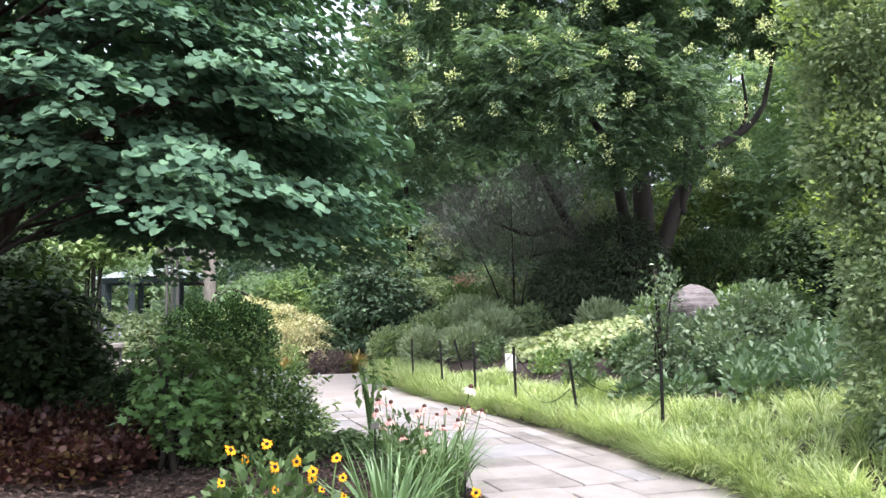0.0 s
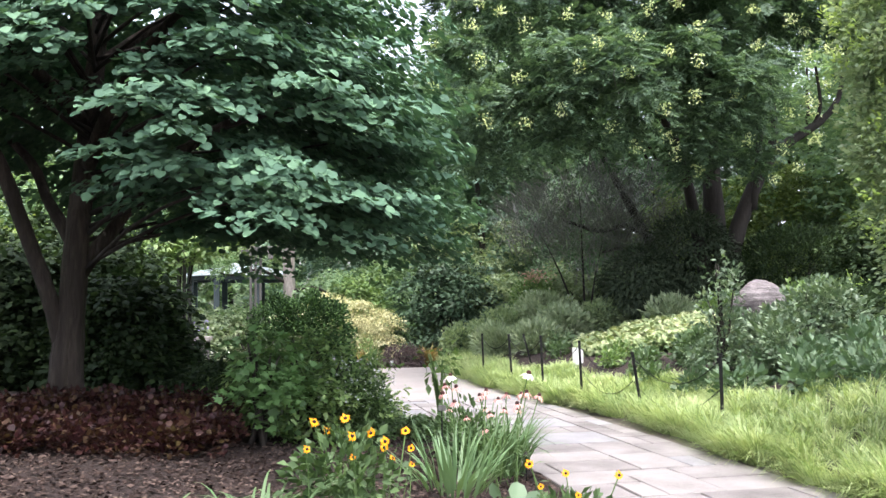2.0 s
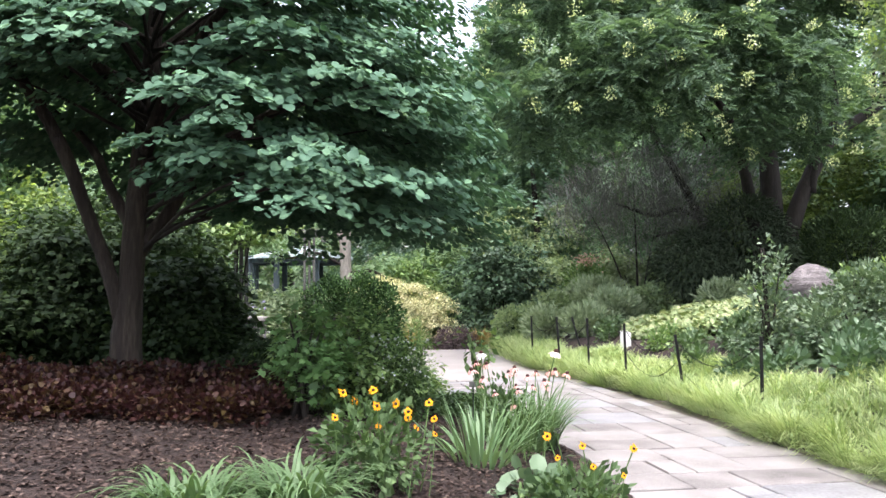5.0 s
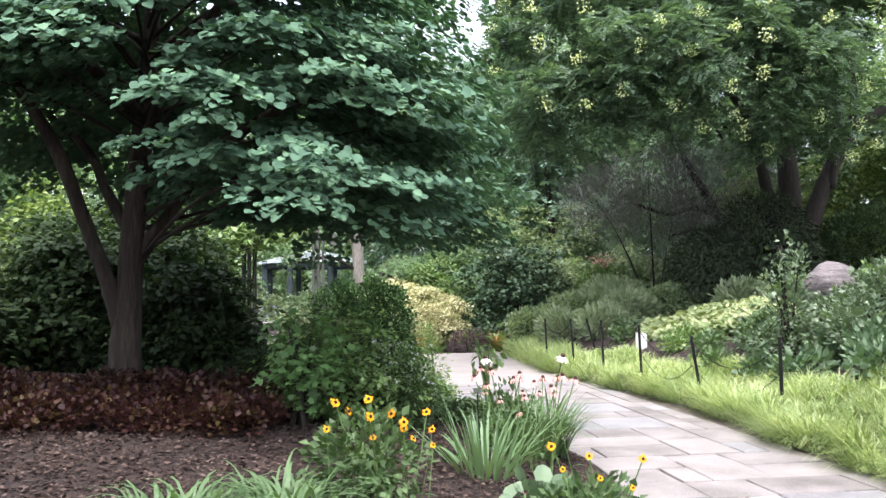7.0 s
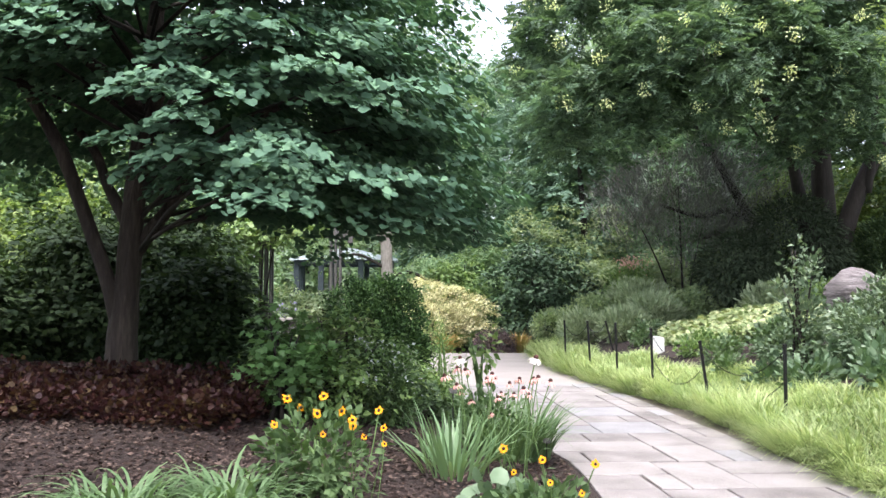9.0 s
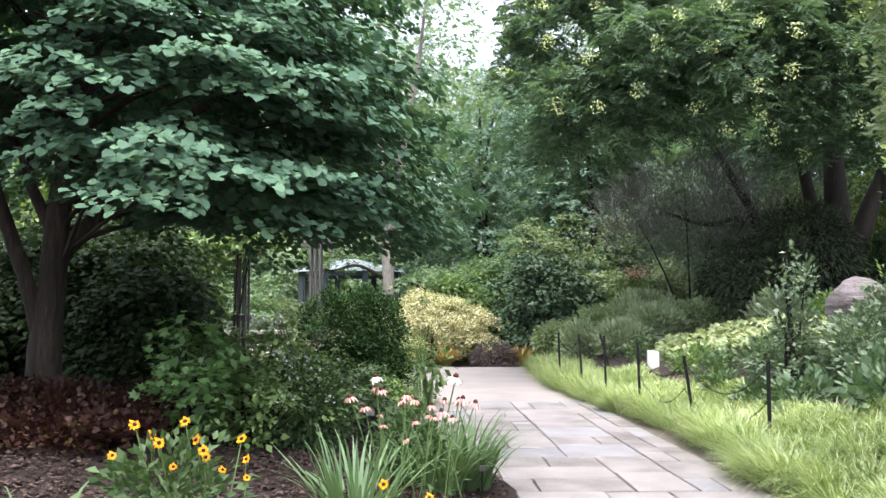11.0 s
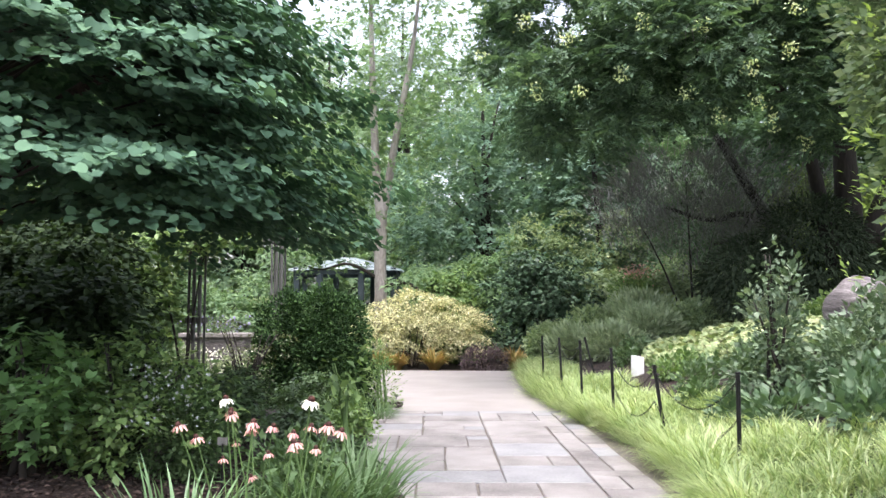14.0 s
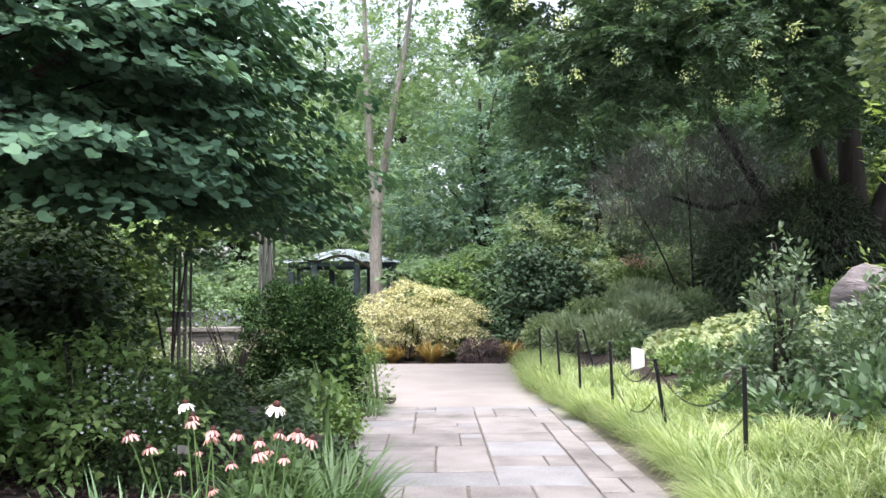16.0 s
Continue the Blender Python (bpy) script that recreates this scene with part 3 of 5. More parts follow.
# bare twigs hanging before the crown
for c in ([(-3.3, -3.5, 5.2, 0.016), (-3.49, -3.8, 5.03, 0.014), (-3.79, -3.85, 4.84, 0.012), (-3.9, -3.85, 4.5, 0.01), (-3.8, -3.85, 4.19, 0.006)],
          [(-3.75, -3.85, 4.86, 0.01), (-3.68, -3.88, 4.6, 0.009), (-3.72, -3.88, 4.35, 0.006)],
          [(-3.79, -3.85, 4.84, 0.01), (-3.98, -3.86, 4.6, 0.008), (-4.0, -3.86, 4.4, 0.005)]):
    limb("twig", c, M_TWIG, rain, 8, 5)
balls = [(-1.2, -1.2, 6.8, 2.1, 2.6, 2.0), (-3.8, -1.8, 6.3, 2.7, 2.4, 2.3), (-5.2, -2.6, 4.5, 1.7, 1.6, 1.4), (-3.2, -3.0, 4.6, 2.0, 1.5, 1.3), (-1.1, -2.9, 3.85, 1.25, 1.2, 0.9),
         (-1.3, -3.2, 5.4, 1.8, 1.4, 1.4), (3.0, -0.8, 8.3, 2.2, 2.0, 1.6), (-2, -0.8, 8.8, 3.6, 2.8, 2.2), (1.6, -1, 8.8, 3.2, 2.6, 2.4), (-5.0, -1.4, 8.0, 1.9, 2, 2.0), (0, 0.2, 11, 3.4, 2.8, 2.0)]
# rounded leaf clumps over the crown, each with several sprays, and a thin filling inside
cc, cd = blobs(360, balls, 0.88, -0.75)
c = np.repeat(cc, 4, 0) + in_ball(1440, 0.3) * np.array([0.46, 0.46, 0.34])
d = np.repeat(cd, 4, 0) + in_ball(1440) * 0.8
leaves("crown", *spray_leaves(c, d, 24, 0.25, 0.08, 0.3, 0.5, 0.4, 0.3), "pinnate", M_RAIN_LEAF, rain, "mid green compound leaves")
c, d = blobs(190, [(*q[:3], q[3] * 0.75, q[4] * 0.75, q[5] * 0.75) for q in balls], 0.2, -0.9)
leaves("inner_crown", *spray_leaves(c, d, 26, 0.5, 0.16, 0.26, 0.3, 0.6, 0.4), "pinnate", M_RAIN_LEAF, rain)
fc = []
front = balls[1:5] + [balls[0], balls[5], balls[5], balls[3], balls[9]]
for k in range(1500):
    q, d = np.array(front[k % len(front)]), unit(np.array([rng.normal(), -abs(rng.normal()) - 0.3, rng.normal() * 0.6 + 0.35]))
    p = q[:3] + d * (q[3:] + 0.35)
    inside = any((((p - np.array(o[:3])) / (np.array(o[3:]) + 0.3)) ** 2).sum() < 0.98 for o in balls)
    if p[2] < 6.8 and not inside and all(((p - o) ** 2).sum() > 0.3 for o in fc):
        fc.append(p)
for k, q in enumerate(fc[:85]):
    m = 44
    tall = rng.uniform(0.7, 1.5)
    off = np.stack([rng.normal(size=m) * 0.065, rng.normal(size=m) * 0.05, rng.uniform(-0.08, 0.11, m) * tall], 1)
    leaves("panicle", q + off, rng.normal(size=(m, 3)) + (0, 0, 0.5), rng.normal(size=(m, 3)) + (0, -0.3, 1), rng.uniform(0.04, 0.06, m), "oval", M_YELLOW_FLOWER, rain, "pale yellow flower cluster" if k == 0 else "")["kind"] = "stuff"


# ---------------------------------------------------------------- shrubs
def shrub(name, x, y, label, category, balls, n, per, reach, size, shape, material, inner=0.72, low=-0.6, stems=5, bark=None, spread=0.8, lift=0.2, z=None, crown_label="", layered=False):
    """A shrub of several woody stems and tufts of leaves over its lobes."""
    e = thing(name, x, y, (gz(x, y) if z is None else z) - 0.03, label, category)
    for k in range(stems):
        b = balls[k % len(balls)]
        tip = (b[0] + random.uniform(-0.4, 0.4) * b[3], b[1] + random.uniform(-0.4, 0.4) * b[4], b[2] + 0.4 * b[5])
        s = (random.uniform(-0.1, 0.1), random.uniform(-0.1, 0.1), 0)
        limb("stem", [(*s, 0.02 + 0.008 * b[5]), (s[0] * 0.5 + tip[0] * 0.5, s[1] * 0.5 + tip[1] * 0.5, tip[2] * 0.6, 0.014 + 0.004 * b[5]), (*tip, 0.005)], bark or M_DARK_BARK, e, 6, 6)
    c, d = blobs(n, balls, inner, low)
    keep = c[:, 2] > 0.02
    made = spray_leaves(c[keep], d[keep], per, reach, reach * 0.14, size, 0.25, 0.5, 0.15) if layered else ball_leaves(c[keep], d[keep], per, reach, size, spread, lift)
    leaves("foliage", *made, shape, material, e, crown_label)
    return e


shrub("evergreen_shrub", 3.68, 5.2, "tall upright evergreen shrub with small pale green leaves", "shrub",
      [(0.08, 0, 0.7, 0.42, 0.4, 0.7), (0.04, 0, 1.6, 0.52, 0.46, 0.8), (-0.04, 0, 2.4, 0.6, 0.5, 0.8), (-0.1, -0.05, 3.2, 0.66, 0.52, 0.8), (-0.05, 0, 4.0, 0.55, 0.46, 0.7)], 1700, 32, 0.13, 0.05, "diamond", M_HOLLY, 0.7, -1, 6)
shoots = bpy.data.objects["evergreen_shrub"]
for k in range(34):
    zc = rng.uniform(1.2, 3.8)
    t = rng.uniform(2.6, 4.4)
    wide = 0.56 + 0.18 * max(0.0, min(1.0, (zc - 2.3) / 0.8))
    tip = np.array([wide * math.cos(t), (wide - 0.06) * math.sin(t), zc])
    m = 20
    leaves("young_shoot", tip + rng.normal(size=(m, 3)) * 0.035 + np.linspace(0, 0.14, m)[:, None] * np.array([math.cos(t), math.sin(t), 0.5]), rng.normal(size=(m, 3)) * 0.7 + np.array([math.cos(t), math.sin(t), 0.5]),
           rng.normal(size=(m, 3)) * 0.5 + np.array([0, -0.3, 1]), rng.uniform(0.032, 0.058, m), "slim" if k % 3 else "oval", M_SHOOT, shoots, "bright yellow-green young shoot" if k == 0 else "")["kind"] = "stuff"

shrub("deciduous_shrub", -1.0, 6.5, "leafy green garden shrub with fine branches in the bed", "shrub",
      [(0, 0, 0.36, 0.42, 0.4, 0.26), (0.3, 0.1, 0.5, 0.26, 0.3, 0.34), (-0.32, 0, 0.45, 0.26, 0.3, 0.3), (0.1, 0.1, 0.74, 0.24, 0.25, 0.22), (-0.12, -0.25, 0.42, 0.34, 0.2, 0.14), (0.28, -0.15, 0.4, 0.2, 0.2, 0.2), (-0.15, 0.05, 0.76, 0.15, 0.2, 0.2)], 125, 30, 0.16, 0.062, "oval", M_SHRUB, 0.3, -1, 16, layered=True)
shrub("maple_sapling", -1.38, 6.0, "low maple sapling with lobed bright green leaves", "sapling",
      [(0, 0, 0.42, 0.22, 0.2, 0.28), (0.1, 0, 0.6, 0.16, 0.2, 0.24), (-0.03, 0, 0.74, 0.15, 0.15, 0.18)], 80, 10, 0.12, 0.07, "lobed", M_MAPLE, 0.4, -1, 6, spread=0.6, layered=True)
shrub("aster_plant", -0.66, 6.45, "bushy aster with grey-green leaves and tiny pale flowers", "plant",
      [(0, 0, 0.3, 0.28, 0.3, 0.33), (0.14, 0.1, 0.2, 0.2, 0.25, 0.22)], 130, 30, 0.11, 0.034, "oval", M_HERB, 0.5, -1, 6, M_STEM)
shrub("yew_shrub", -0.98, 12.7, "clipped dark green domed yew bush by the pavement", "shrub",
      [(-0.38, 0, 1.12, 0.4, 0.5, 0.5), (0.05, 0, 1.2, 0.42, 0.5, 0.48), (0.36, 0, 0.98, 0.36, 0.5, 0.6), (-0.42, 0, 0.6, 0.4, 0.5, 0.6), (0.1, 0, 0.5, 0.62, 0.55, 0.55), (0.6, 0, 0.35, 0.26, 0.4, 0.38), (0.0, -0.3, 0.85, 0.35, 0.3, 0.4), (0.4, -0.3, 0.55, 0.3, 0.25, 0.35)], 1350, 32, 0.13, 0.048, "diamond", M_YEW, 0.84, -0.9, 4)
shrub("twiggy_shrub", -1.6, 11.5, "open twiggy shrub with small reddish-green leaves before the yew", "shrub",
      [(0, 0, 0.55, 0.4, 0.3, 0.4), (0.3, 0, 0.85, 0.25, 0.25, 0.3), (-0.2, 0, 0.9, 0.25, 0.25, 0.3)], 46, 16, 0.12, 0.045, "oval", M_TWIG_LEAF, 0.2, -1, 14, layered=True)
shrub("feathery_shrub", 0.05, 12.2, "slender light green feathery plant beside the yew", "plant",
      [(0, 0, 0.35, 0.2, 0.2, 0.35), (-0.1, 0, 0.7, 0.12, 0.12, 0.35)], 70, 18, 0.12, 0.06, "slim", M_SHRUB, 0.4, -1, 4, M_STEM)
shrub("variegated_bush", -0.2, 20.9, "rounded cream and yellow variegated bush behind the pavement", "shrub",
      [(-1.0, 0, 1.0, 0.5, 0.5, 0.45), (-0.5, 0, 1.25, 0.5, 0.5, 0.42), (0.05, 0, 1.45, 0.55, 0.5, 0.45), (0.6, 0, 1.3, 0.55, 0.5, 0.42), (1.15, 0.1, 1.1, 0.5, 0.5, 0.4), (0.2, -0.3, 0.9, 0.9, 0.4, 0.4), (-0.8, -0.2, 0.7, 0.6, 0.4, 0.35), (1.2, -0.2, 0.65, 0.45, 0.4, 0.4), (0.5, -0.2, 1.0, 0.5, 0.4, 0.3)], 440, 52, 0.2, 0.058, "oval", M_CREAM, 0.7, -0.9, 9, layered=True)
shrub("camellia_bush", 3.0, 21.7, "large glossy dark green camellia bush", "shrub",
      [(-0.9, 0, 0.7, 0.6, 0.6, 0.7), (0, -0.2, 0.8, 0.7, 0.7, 0.75), (0.9, 0, 0.7, 0.6, 0.6, 0.6), (-0.8, 0, 1.6, 0.6, 0.6, 0.55), (-0.1, -0.2, 1.75, 0.6, 0.6, 0.6), (0.6, 0, 1.5, 0.6, 0.6, 0.5), (-0.4, 0, 2.3, 0.45, 0.5, 0.35), (0.35, 0, 2.2, 0.4, 0.5, 0.35), (1.3, -0.1, 1.15, 0.4, 0.4, 0.35)], 460, 24, 0.26, 0.125, "diamond", M_CAMELLIA, 0.75, -0.9, 8, layered=True)
shrub("barberry_bush", 1.45, 19.95, "low dusky purple mounded barberry bush", "shrub",
      [(0, 0, 0.22, 0.5, 0.35, 0.36), (0.25, 0.1, 0.2, 0.4, 0.3, 0.3)], 160, 26, 0.1, 0.05, "oval", M_PURPLE, 0.7, -0.6, 4)
for x, y, s in ((-0.95, 19.9, 0.9), (-0.5, 19.95, 1.0), (0.35, 19.95, 1.15), (2.15, 20.2, 1.2)):
    e = thing("fern_clump", x, y, gz(x, y), "rust and yellow-green fern clump edging the pavement", "fern", "ferns edging the pavement")
    n = 220
    a = rng.random(n) * 6.28
    blades("fronds", np.stack([np.cos(a) * 0.1 * rng.random(n), np.sin(a) * 0.1 * rng.random(n), np.zeros(n)], 1), np.stack([np.cos(a), np.sin(a)], 1) @ np.eye(2, 3) * rng.uniform(0.1, 0.8, (n, 1)),
           rng.uniform(0.3, 0.55, n) * s, rng.uniform(0.03, 0.06, n), rng.uniform(0.5, 1.6, n), M_RUST, e)

# rose-like grey-green shrubs and leafy plants on the bank
shrub("rose_bush", 4.08, 9.2, "tall grey-green rose bush with an upright shoot", "shrub",
      [(-0.08, 0, 1.38, 0.09, 0.1, 0.26), (0.12, 0, 1.15, 0.11, 0.12, 0.3), (-0.2, 0, 0.95, 0.1, 0.12, 0.22), (0.02, 0, 0.7, 0.26, 0.22, 0.25), (-0.2, 0, 0.35, 0.38, 0.3, 0.3), (0.35, 0, 0.3, 0.36, 0.3, 0.28)], 170, 13, 0.12, 0.07, "oval", M_ROSE, 0.5, -0.9, 7)
shrub("rose_bush", 4.85, 8.75, "low spreading grey-green rose bush on the bank", "shrub",
      [(0, 0, 0.5, 0.4, 0.4, 0.4), (0.4, 0, 0.65, 0.4, 0.4, 0.42), (0.15, 0, 0.85, 0.2, 0.2, 0.2), (-0.3, -0.2, 0.3, 0.4, 0.3, 0.3)], 230, 18, 0.15, 0.068, "oval", M_ROSE, 0.5, -0.9, 7)
for x, y, h in ((4.35, 7.9, 0.42), (3.85, 8.5, 0.3), (4.1, 7.5, 0.34), (3.75, 9.2, 0.28), (4.35, 8.7, 0.36), (4.5, 7.1, 0.36), (5.0, 6.9, 0.4), (4.75, 7.6, 0.5), (5.2, 8.0, 0.5), (5.5, 7.3, 0.5), (4.6, 8.3, 0.4), (5.9, 8.2, 0.5)):
    shrub("broadleaf_plant", x, y, "leafy blue-green plant with broad leaves on the bank", "plant",
          [(0, 0, h * 0.5, 0.26, 0.24, h * 0.5)], 46, 8, 0.14, 0.1, "oval", M_GLAUC, 0.3, -1, 4, M_STEM, 0.7, 0.5)

# boulder
bo = bmesh.new()
bmesh.ops.create_icosphere(bo, subdivisions=5, radius=1)
for v in bo.verts:
    k = 1 + 0.14 * noise.noise(v.co * 1.3) + 0.03 * noise.noise(v.co * 5)
    v.co = Vector((v.co.x * 0.4 * k, v.co.y * 0.4 * k, v.co.z * 0.46 * k * (0.9 if v.co.z > 0 else 1)))
boulder = part("boulder", bo, M_BOULDER, smooth=True)
boulder.location = (5.78, 11.2, 1.33)
tagged(boulder, "rounded grey-purple boulder with pale bands in the bank", "boulder")

# white marker stone
bm = bmesh.new()
vs = box(bm, -0.064, -0.064, 0, 0.064, 0.064, 0.42)
for v in vs:
    if v.co.z > 0.2 and v.co.x > 0:
        v.co.z -= 0.03
bevel_all(bm, 0.012)
mk = part("marker_stone", bm, M_MARKER)
mk.location, mk.rotation_euler = (3.5, 12.95, 0.29), (0, 0, 0.5)
tagged(mk, "small white stone marker with a slanted top in the grass", "marker")

# ---------------------------------------------------------------- chain fence
fence = thing("chain_fence", 3.28, 7.88, gz(3.28, 7.88), "low black iron post fence with drooping chains along the grass border", "fence")
POSTS = [(3.28, 7.88, 0.872, 0.0, 0), (2.97, 9.46, 0.827, 0.14, 0), (2.79, 10.87, 0.911, 0.03, 0), (2.585, 12.02, 0.949, 0.03, 0),
         (2.47, 13.5, 0.93, 0.06, 0), (2.95, 14.3, 0.93, 0.25, 0), (2.35, 15.0, 0.9, 0.03, 0)]
F0 = fence.location.copy()
tops = []
for x, y, zt, lean, _ in POSTS:
    zb = gz(x, y) - 0.1
    h = zt - zb
    bm = bmesh.new()
    box(bm, -0.015, -0.015, 0, 0.015, 0.015, h - 0.02)
    box(bm, -0.018, -0.018, h - 0.02, 0.018, 0.018, h)
    bevel_all(bm, 0.004, 1)
    po = part("post", bm, M_IRON, fence)
    top = Vector((x, y, zt))
    po.matrix_basis = Matrix.Translation(Vector((x + lean * h, y, zb)) - F0) @ Matrix.Rotation(-lean, 4, "Y")
    tops.append(top - F0)


def chain(a, b, sag):
    """A drooping chain of oval links between two points, one mesh."""
    bm = bmesh.new()
    L = (b - a).length + sag
    n = max(10, int(L / 0.042))
    pts = [a.lerp(b, k / n) - Vector((0, 0, sag * 4 * (k / n) * (1 - k / n))) for k in range(n + 1)]
    for k in range(n):
        p, q = pts[k], pts[k + 1]
        d = (q - p).normalized()
        s = d.cross(Vector((0, 0, 1))).normalized()
        w = s if k % 2 else d.cross(s)
        m = (p + q) / 2
        h = (q - p).length * 0.62
        loop = [m + d * h * math.cos(t) + w * 0.008 * math.sin(t) for t in np.linspace(0, 2 * math.pi, 8, endpoint=False)]
        tube([*loop, loop[0]], [0.0025] * 9, 4, 0, bm)
    return part("chain", bm, M_IRON, fence)


for (a, b), sag in zip(zip(tops[:5], tops[1:5]), (0.3, 0.26, 0.25, 0.22)):
    dz = Vector((0, 0, -0.06))
    chain(a + dz, b + dz, sag)
    dz = Vector((0, 0, -0.36))
    if sag > 0.255:
        chain(a + dz, b + dz, sag)
chain(tops[4] - Vector((0, 0, 0.06)), tops[5] - Vector((0, 0, 0.06)), 0.15)
chain(tops[4] - Vector((0, 0, 0.06)), tops[6] - Vector((0, 0, 0.06)), 0.2)

# ---------------------------------------------------------------- grass border
def grass_strip(y0, y1, n):
    y = rng.uniform(y0, y1, n)
    x = edge_right(y) - 0.03 + rng.random(n) ** 1.15 * (np.interp(y, [2, 6.4, 7.8, 12, 19], [2.1, 1.9, 0.85, 0.65, 0.55]) + 0.12 * np.sin(y * 2.1))
    return x, y


def tufts(x, y, per, length, material, name, label):
    """Mop-headed grass tufts: blades arch out all round, those at the path's edge over the stone."""
    n = len(x)
    near = np.clip(1 - (x - edge_right(y)) / 0.35, 0, 1)
    p = np.stack([np.repeat(x, per), np.repeat(y, per), np.zeros(n * per)], 1)
    off = rng.normal(size=(n * per, 2)) * 0.03
    p[:, :2] += off
    p[:, 2] = ground_z(p[:, 0], p[:, 1]) - 0.01
    a = unit(off) + rng.normal(size=(n * per, 2)) * 0.35 + np.repeat(rng.normal(size=(n, 2)) * 0.35, per, 0)
    a[:, 0] -= 0.15 + np.repeat(near, per) * 0.75
    l3 = np.concatenate([a, np.zeros((n * per, 1))], 1)
    l3 *= (rng.uniform(0.1, 0.8, n * per) / np.maximum(np.linalg.norm(a, axis=1), 0.05))[:, None]
    L = np.repeat(length * rng.uniform(0.7, 1.25, n) * (0.8 + 0.35 * near), per) * rng.uniform(0.6, 1.1, n * per)
    return tagged(blades(name, p, l3, L, rng.uniform(0.007, 0.015, n * per), rng.uniform(0.9, 2.1, n * per), material, seg=4), label, "grass", kind="stuff")


x, y = grass_strip(2.5, 15.5, 1150)
x = x + 0.07
tufts(x, y, 46, 0.33, M_HAKONE, "border_grass", "arching lime-green ornamental grass spilling over the path edge")
y = np.concatenate([np.arange(2.6, 8.6, 0.14), np.arange(8.6, 15.2, 0.21)])
y = y + rng.normal(size=len(y)) * 0.05
x = edge_right(y) - 0.05 + 0.05 * np.sin(y * 4.3) + rng.random(len(y)) * 0.08
tufts(x, y, 140, 0.39, M_HAKONE, "border_grass", "arching lime-green ornamental grass spilling over the path edge")
x, y = grass_strip(15.5, 19.5, 260)
tufts(x, y, 18, 0.4, M_HAKONE, "border_grass", "arching lime-green ornamental grass spilling over the path edge")

# lime variegated groundcover patch on the bank
n = 9500
a, r = rng.random(n) * 6.283, np.sqrt(rng.random(n))
px, py = 5.5 + np.cos(a) * r * 1.6 * (1 + 0.15 * np.sin(3 * a)), 13.3 + np.sin(a) * r * 1.9
pz = ground_z(px, py) + 0.03 + 0.16 * (1 - r ** 2) + 0.05 * np.sin(px * 5) * np.sin(py * 4) + rng.random(n) * 0.14
tagged(leaves("groundcover", np.stack([px, py, pz], 1), np.stack([np.cos(a) * 0.6, -0.8 + 0.3 * np.sin(a), np.full(n, -0.25)], 1) + rng.normal(size=(n, 3)) * 0.4,
              np.array([0, -0.25, 1.0]) + rng.normal(size=(n, 3)) * 0.3, rng.uniform(0.06, 0.115, n), "round", M_PATCHLEAF), "mounded lime and cream variegated groundcover on the bank", "groundcover", kind="stuff")

# soft grey-green perennials behind the fence and up the bank
# some clumps under the crown have paler leaves, brightness put into their colour
for x, y, s, mt in ((3.6, 15.6, 0.5, M_SAGE), (3.1, 16.8, 0.55, M_SAGE), (4.4, 16.4, 0.6, M_SAGE), (5.4, 16.6, 0.6, M_HOLLY), (6.4, 15.6, 0.5, M_SAGE), (3.6, 18.6, 0.8, M_HOLLY), (4.7, 18.6, 0.9, M_SAGE), (5.3, 19.6, 0.85, M_LIT_LIME), (6.9, 18.2, 0.8, M_HOLLY), (3.0, 19.4, 0.7, M_HOLLY), (5.5, 10.4, 0.52, M_ROSE),
                    (4.5, 10.6, 0.35, M_SHRUB_DIM), (6.8, 14.0, 0.55, M_SHRUB), (7.3, 12.0, 0.7, M_SHRUB), (6.6, 10.4, 0.7, M_SHRUB_SHADED)):
    shrub("perennial_clump", x, y, "soft green leafy perennial clump on the bank", "plant",
          [(0, 0, s * 0.55, s * 0.85, s * 0.7, s * 0.55), (s * 0.5, 0.1, s * 0.4, s * 0.6, s * 0.5, s * 0.4)], int(120 + 150 * s), 20, 0.14, 0.13 if mt is M_SAGE else 0.08, "slim" if mt is M_SAGE else "diamond", mt, 0.65, -0.9, 4, M_STEM, lift=0.9 if mt is M_SAGE else 0.2)
for x, y, sz in ((3.75, 11.0, 0.34), (4.1, 11.5, 0.3), (3.7, 12.0, 0.26), (4.4, 11.0, 0.36), (4.0, 12.4, 0.28), (3.6, 10.2, 0.3), (4.9, 11.4, 0.3), (3.55, 14.2, 0.3), (3.9, 14.9, 0.35)):
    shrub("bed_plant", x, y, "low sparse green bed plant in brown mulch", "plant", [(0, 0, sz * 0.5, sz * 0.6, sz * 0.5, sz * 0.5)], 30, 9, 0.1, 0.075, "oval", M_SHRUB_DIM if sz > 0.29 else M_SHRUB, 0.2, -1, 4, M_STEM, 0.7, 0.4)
# dark mounds under the flowering tree
shrub("mounded_conifer", 7.2, 16.2, "dark mounded weeping conifer below the tree", "shrub",
      [(0.3, 0.6, 1.3, 1.0, 0.9, 1.15), (-0.9, 0.5, 0.8, 0.85, 0.8, 0.85), (-0.2, 0.4, 0.5, 1.2, 0.7, 0.5)], 1100, 22, 0.17, 0.13, "slim", M_DOME, 0.85, -0.8, 3, lift=-0.9)
# this bush's shade is partly in its dark leaf colour
shrub("mounded_conifer", 10.1, 16.8, "dark green bush in shade below the tree", "shrub", [(0, 0, 0.9, 1.4, 1.0, 1.1)], 700, 26, 0.2, 0.12, "slim", M_SHRUB_SHADED, 0.85, -0.8, 3)
WEEP = [(0, 0, 3.2, 2.0, 1.4, 1.1), (-1.3, 0, 2.7, 1.0, 1.0, 0.8), (1.6, -0.3, 2.9, 1.9, 1.2, 1.2), (0.4, -0.4, 2.0, 1.8, 1, 0.8)]
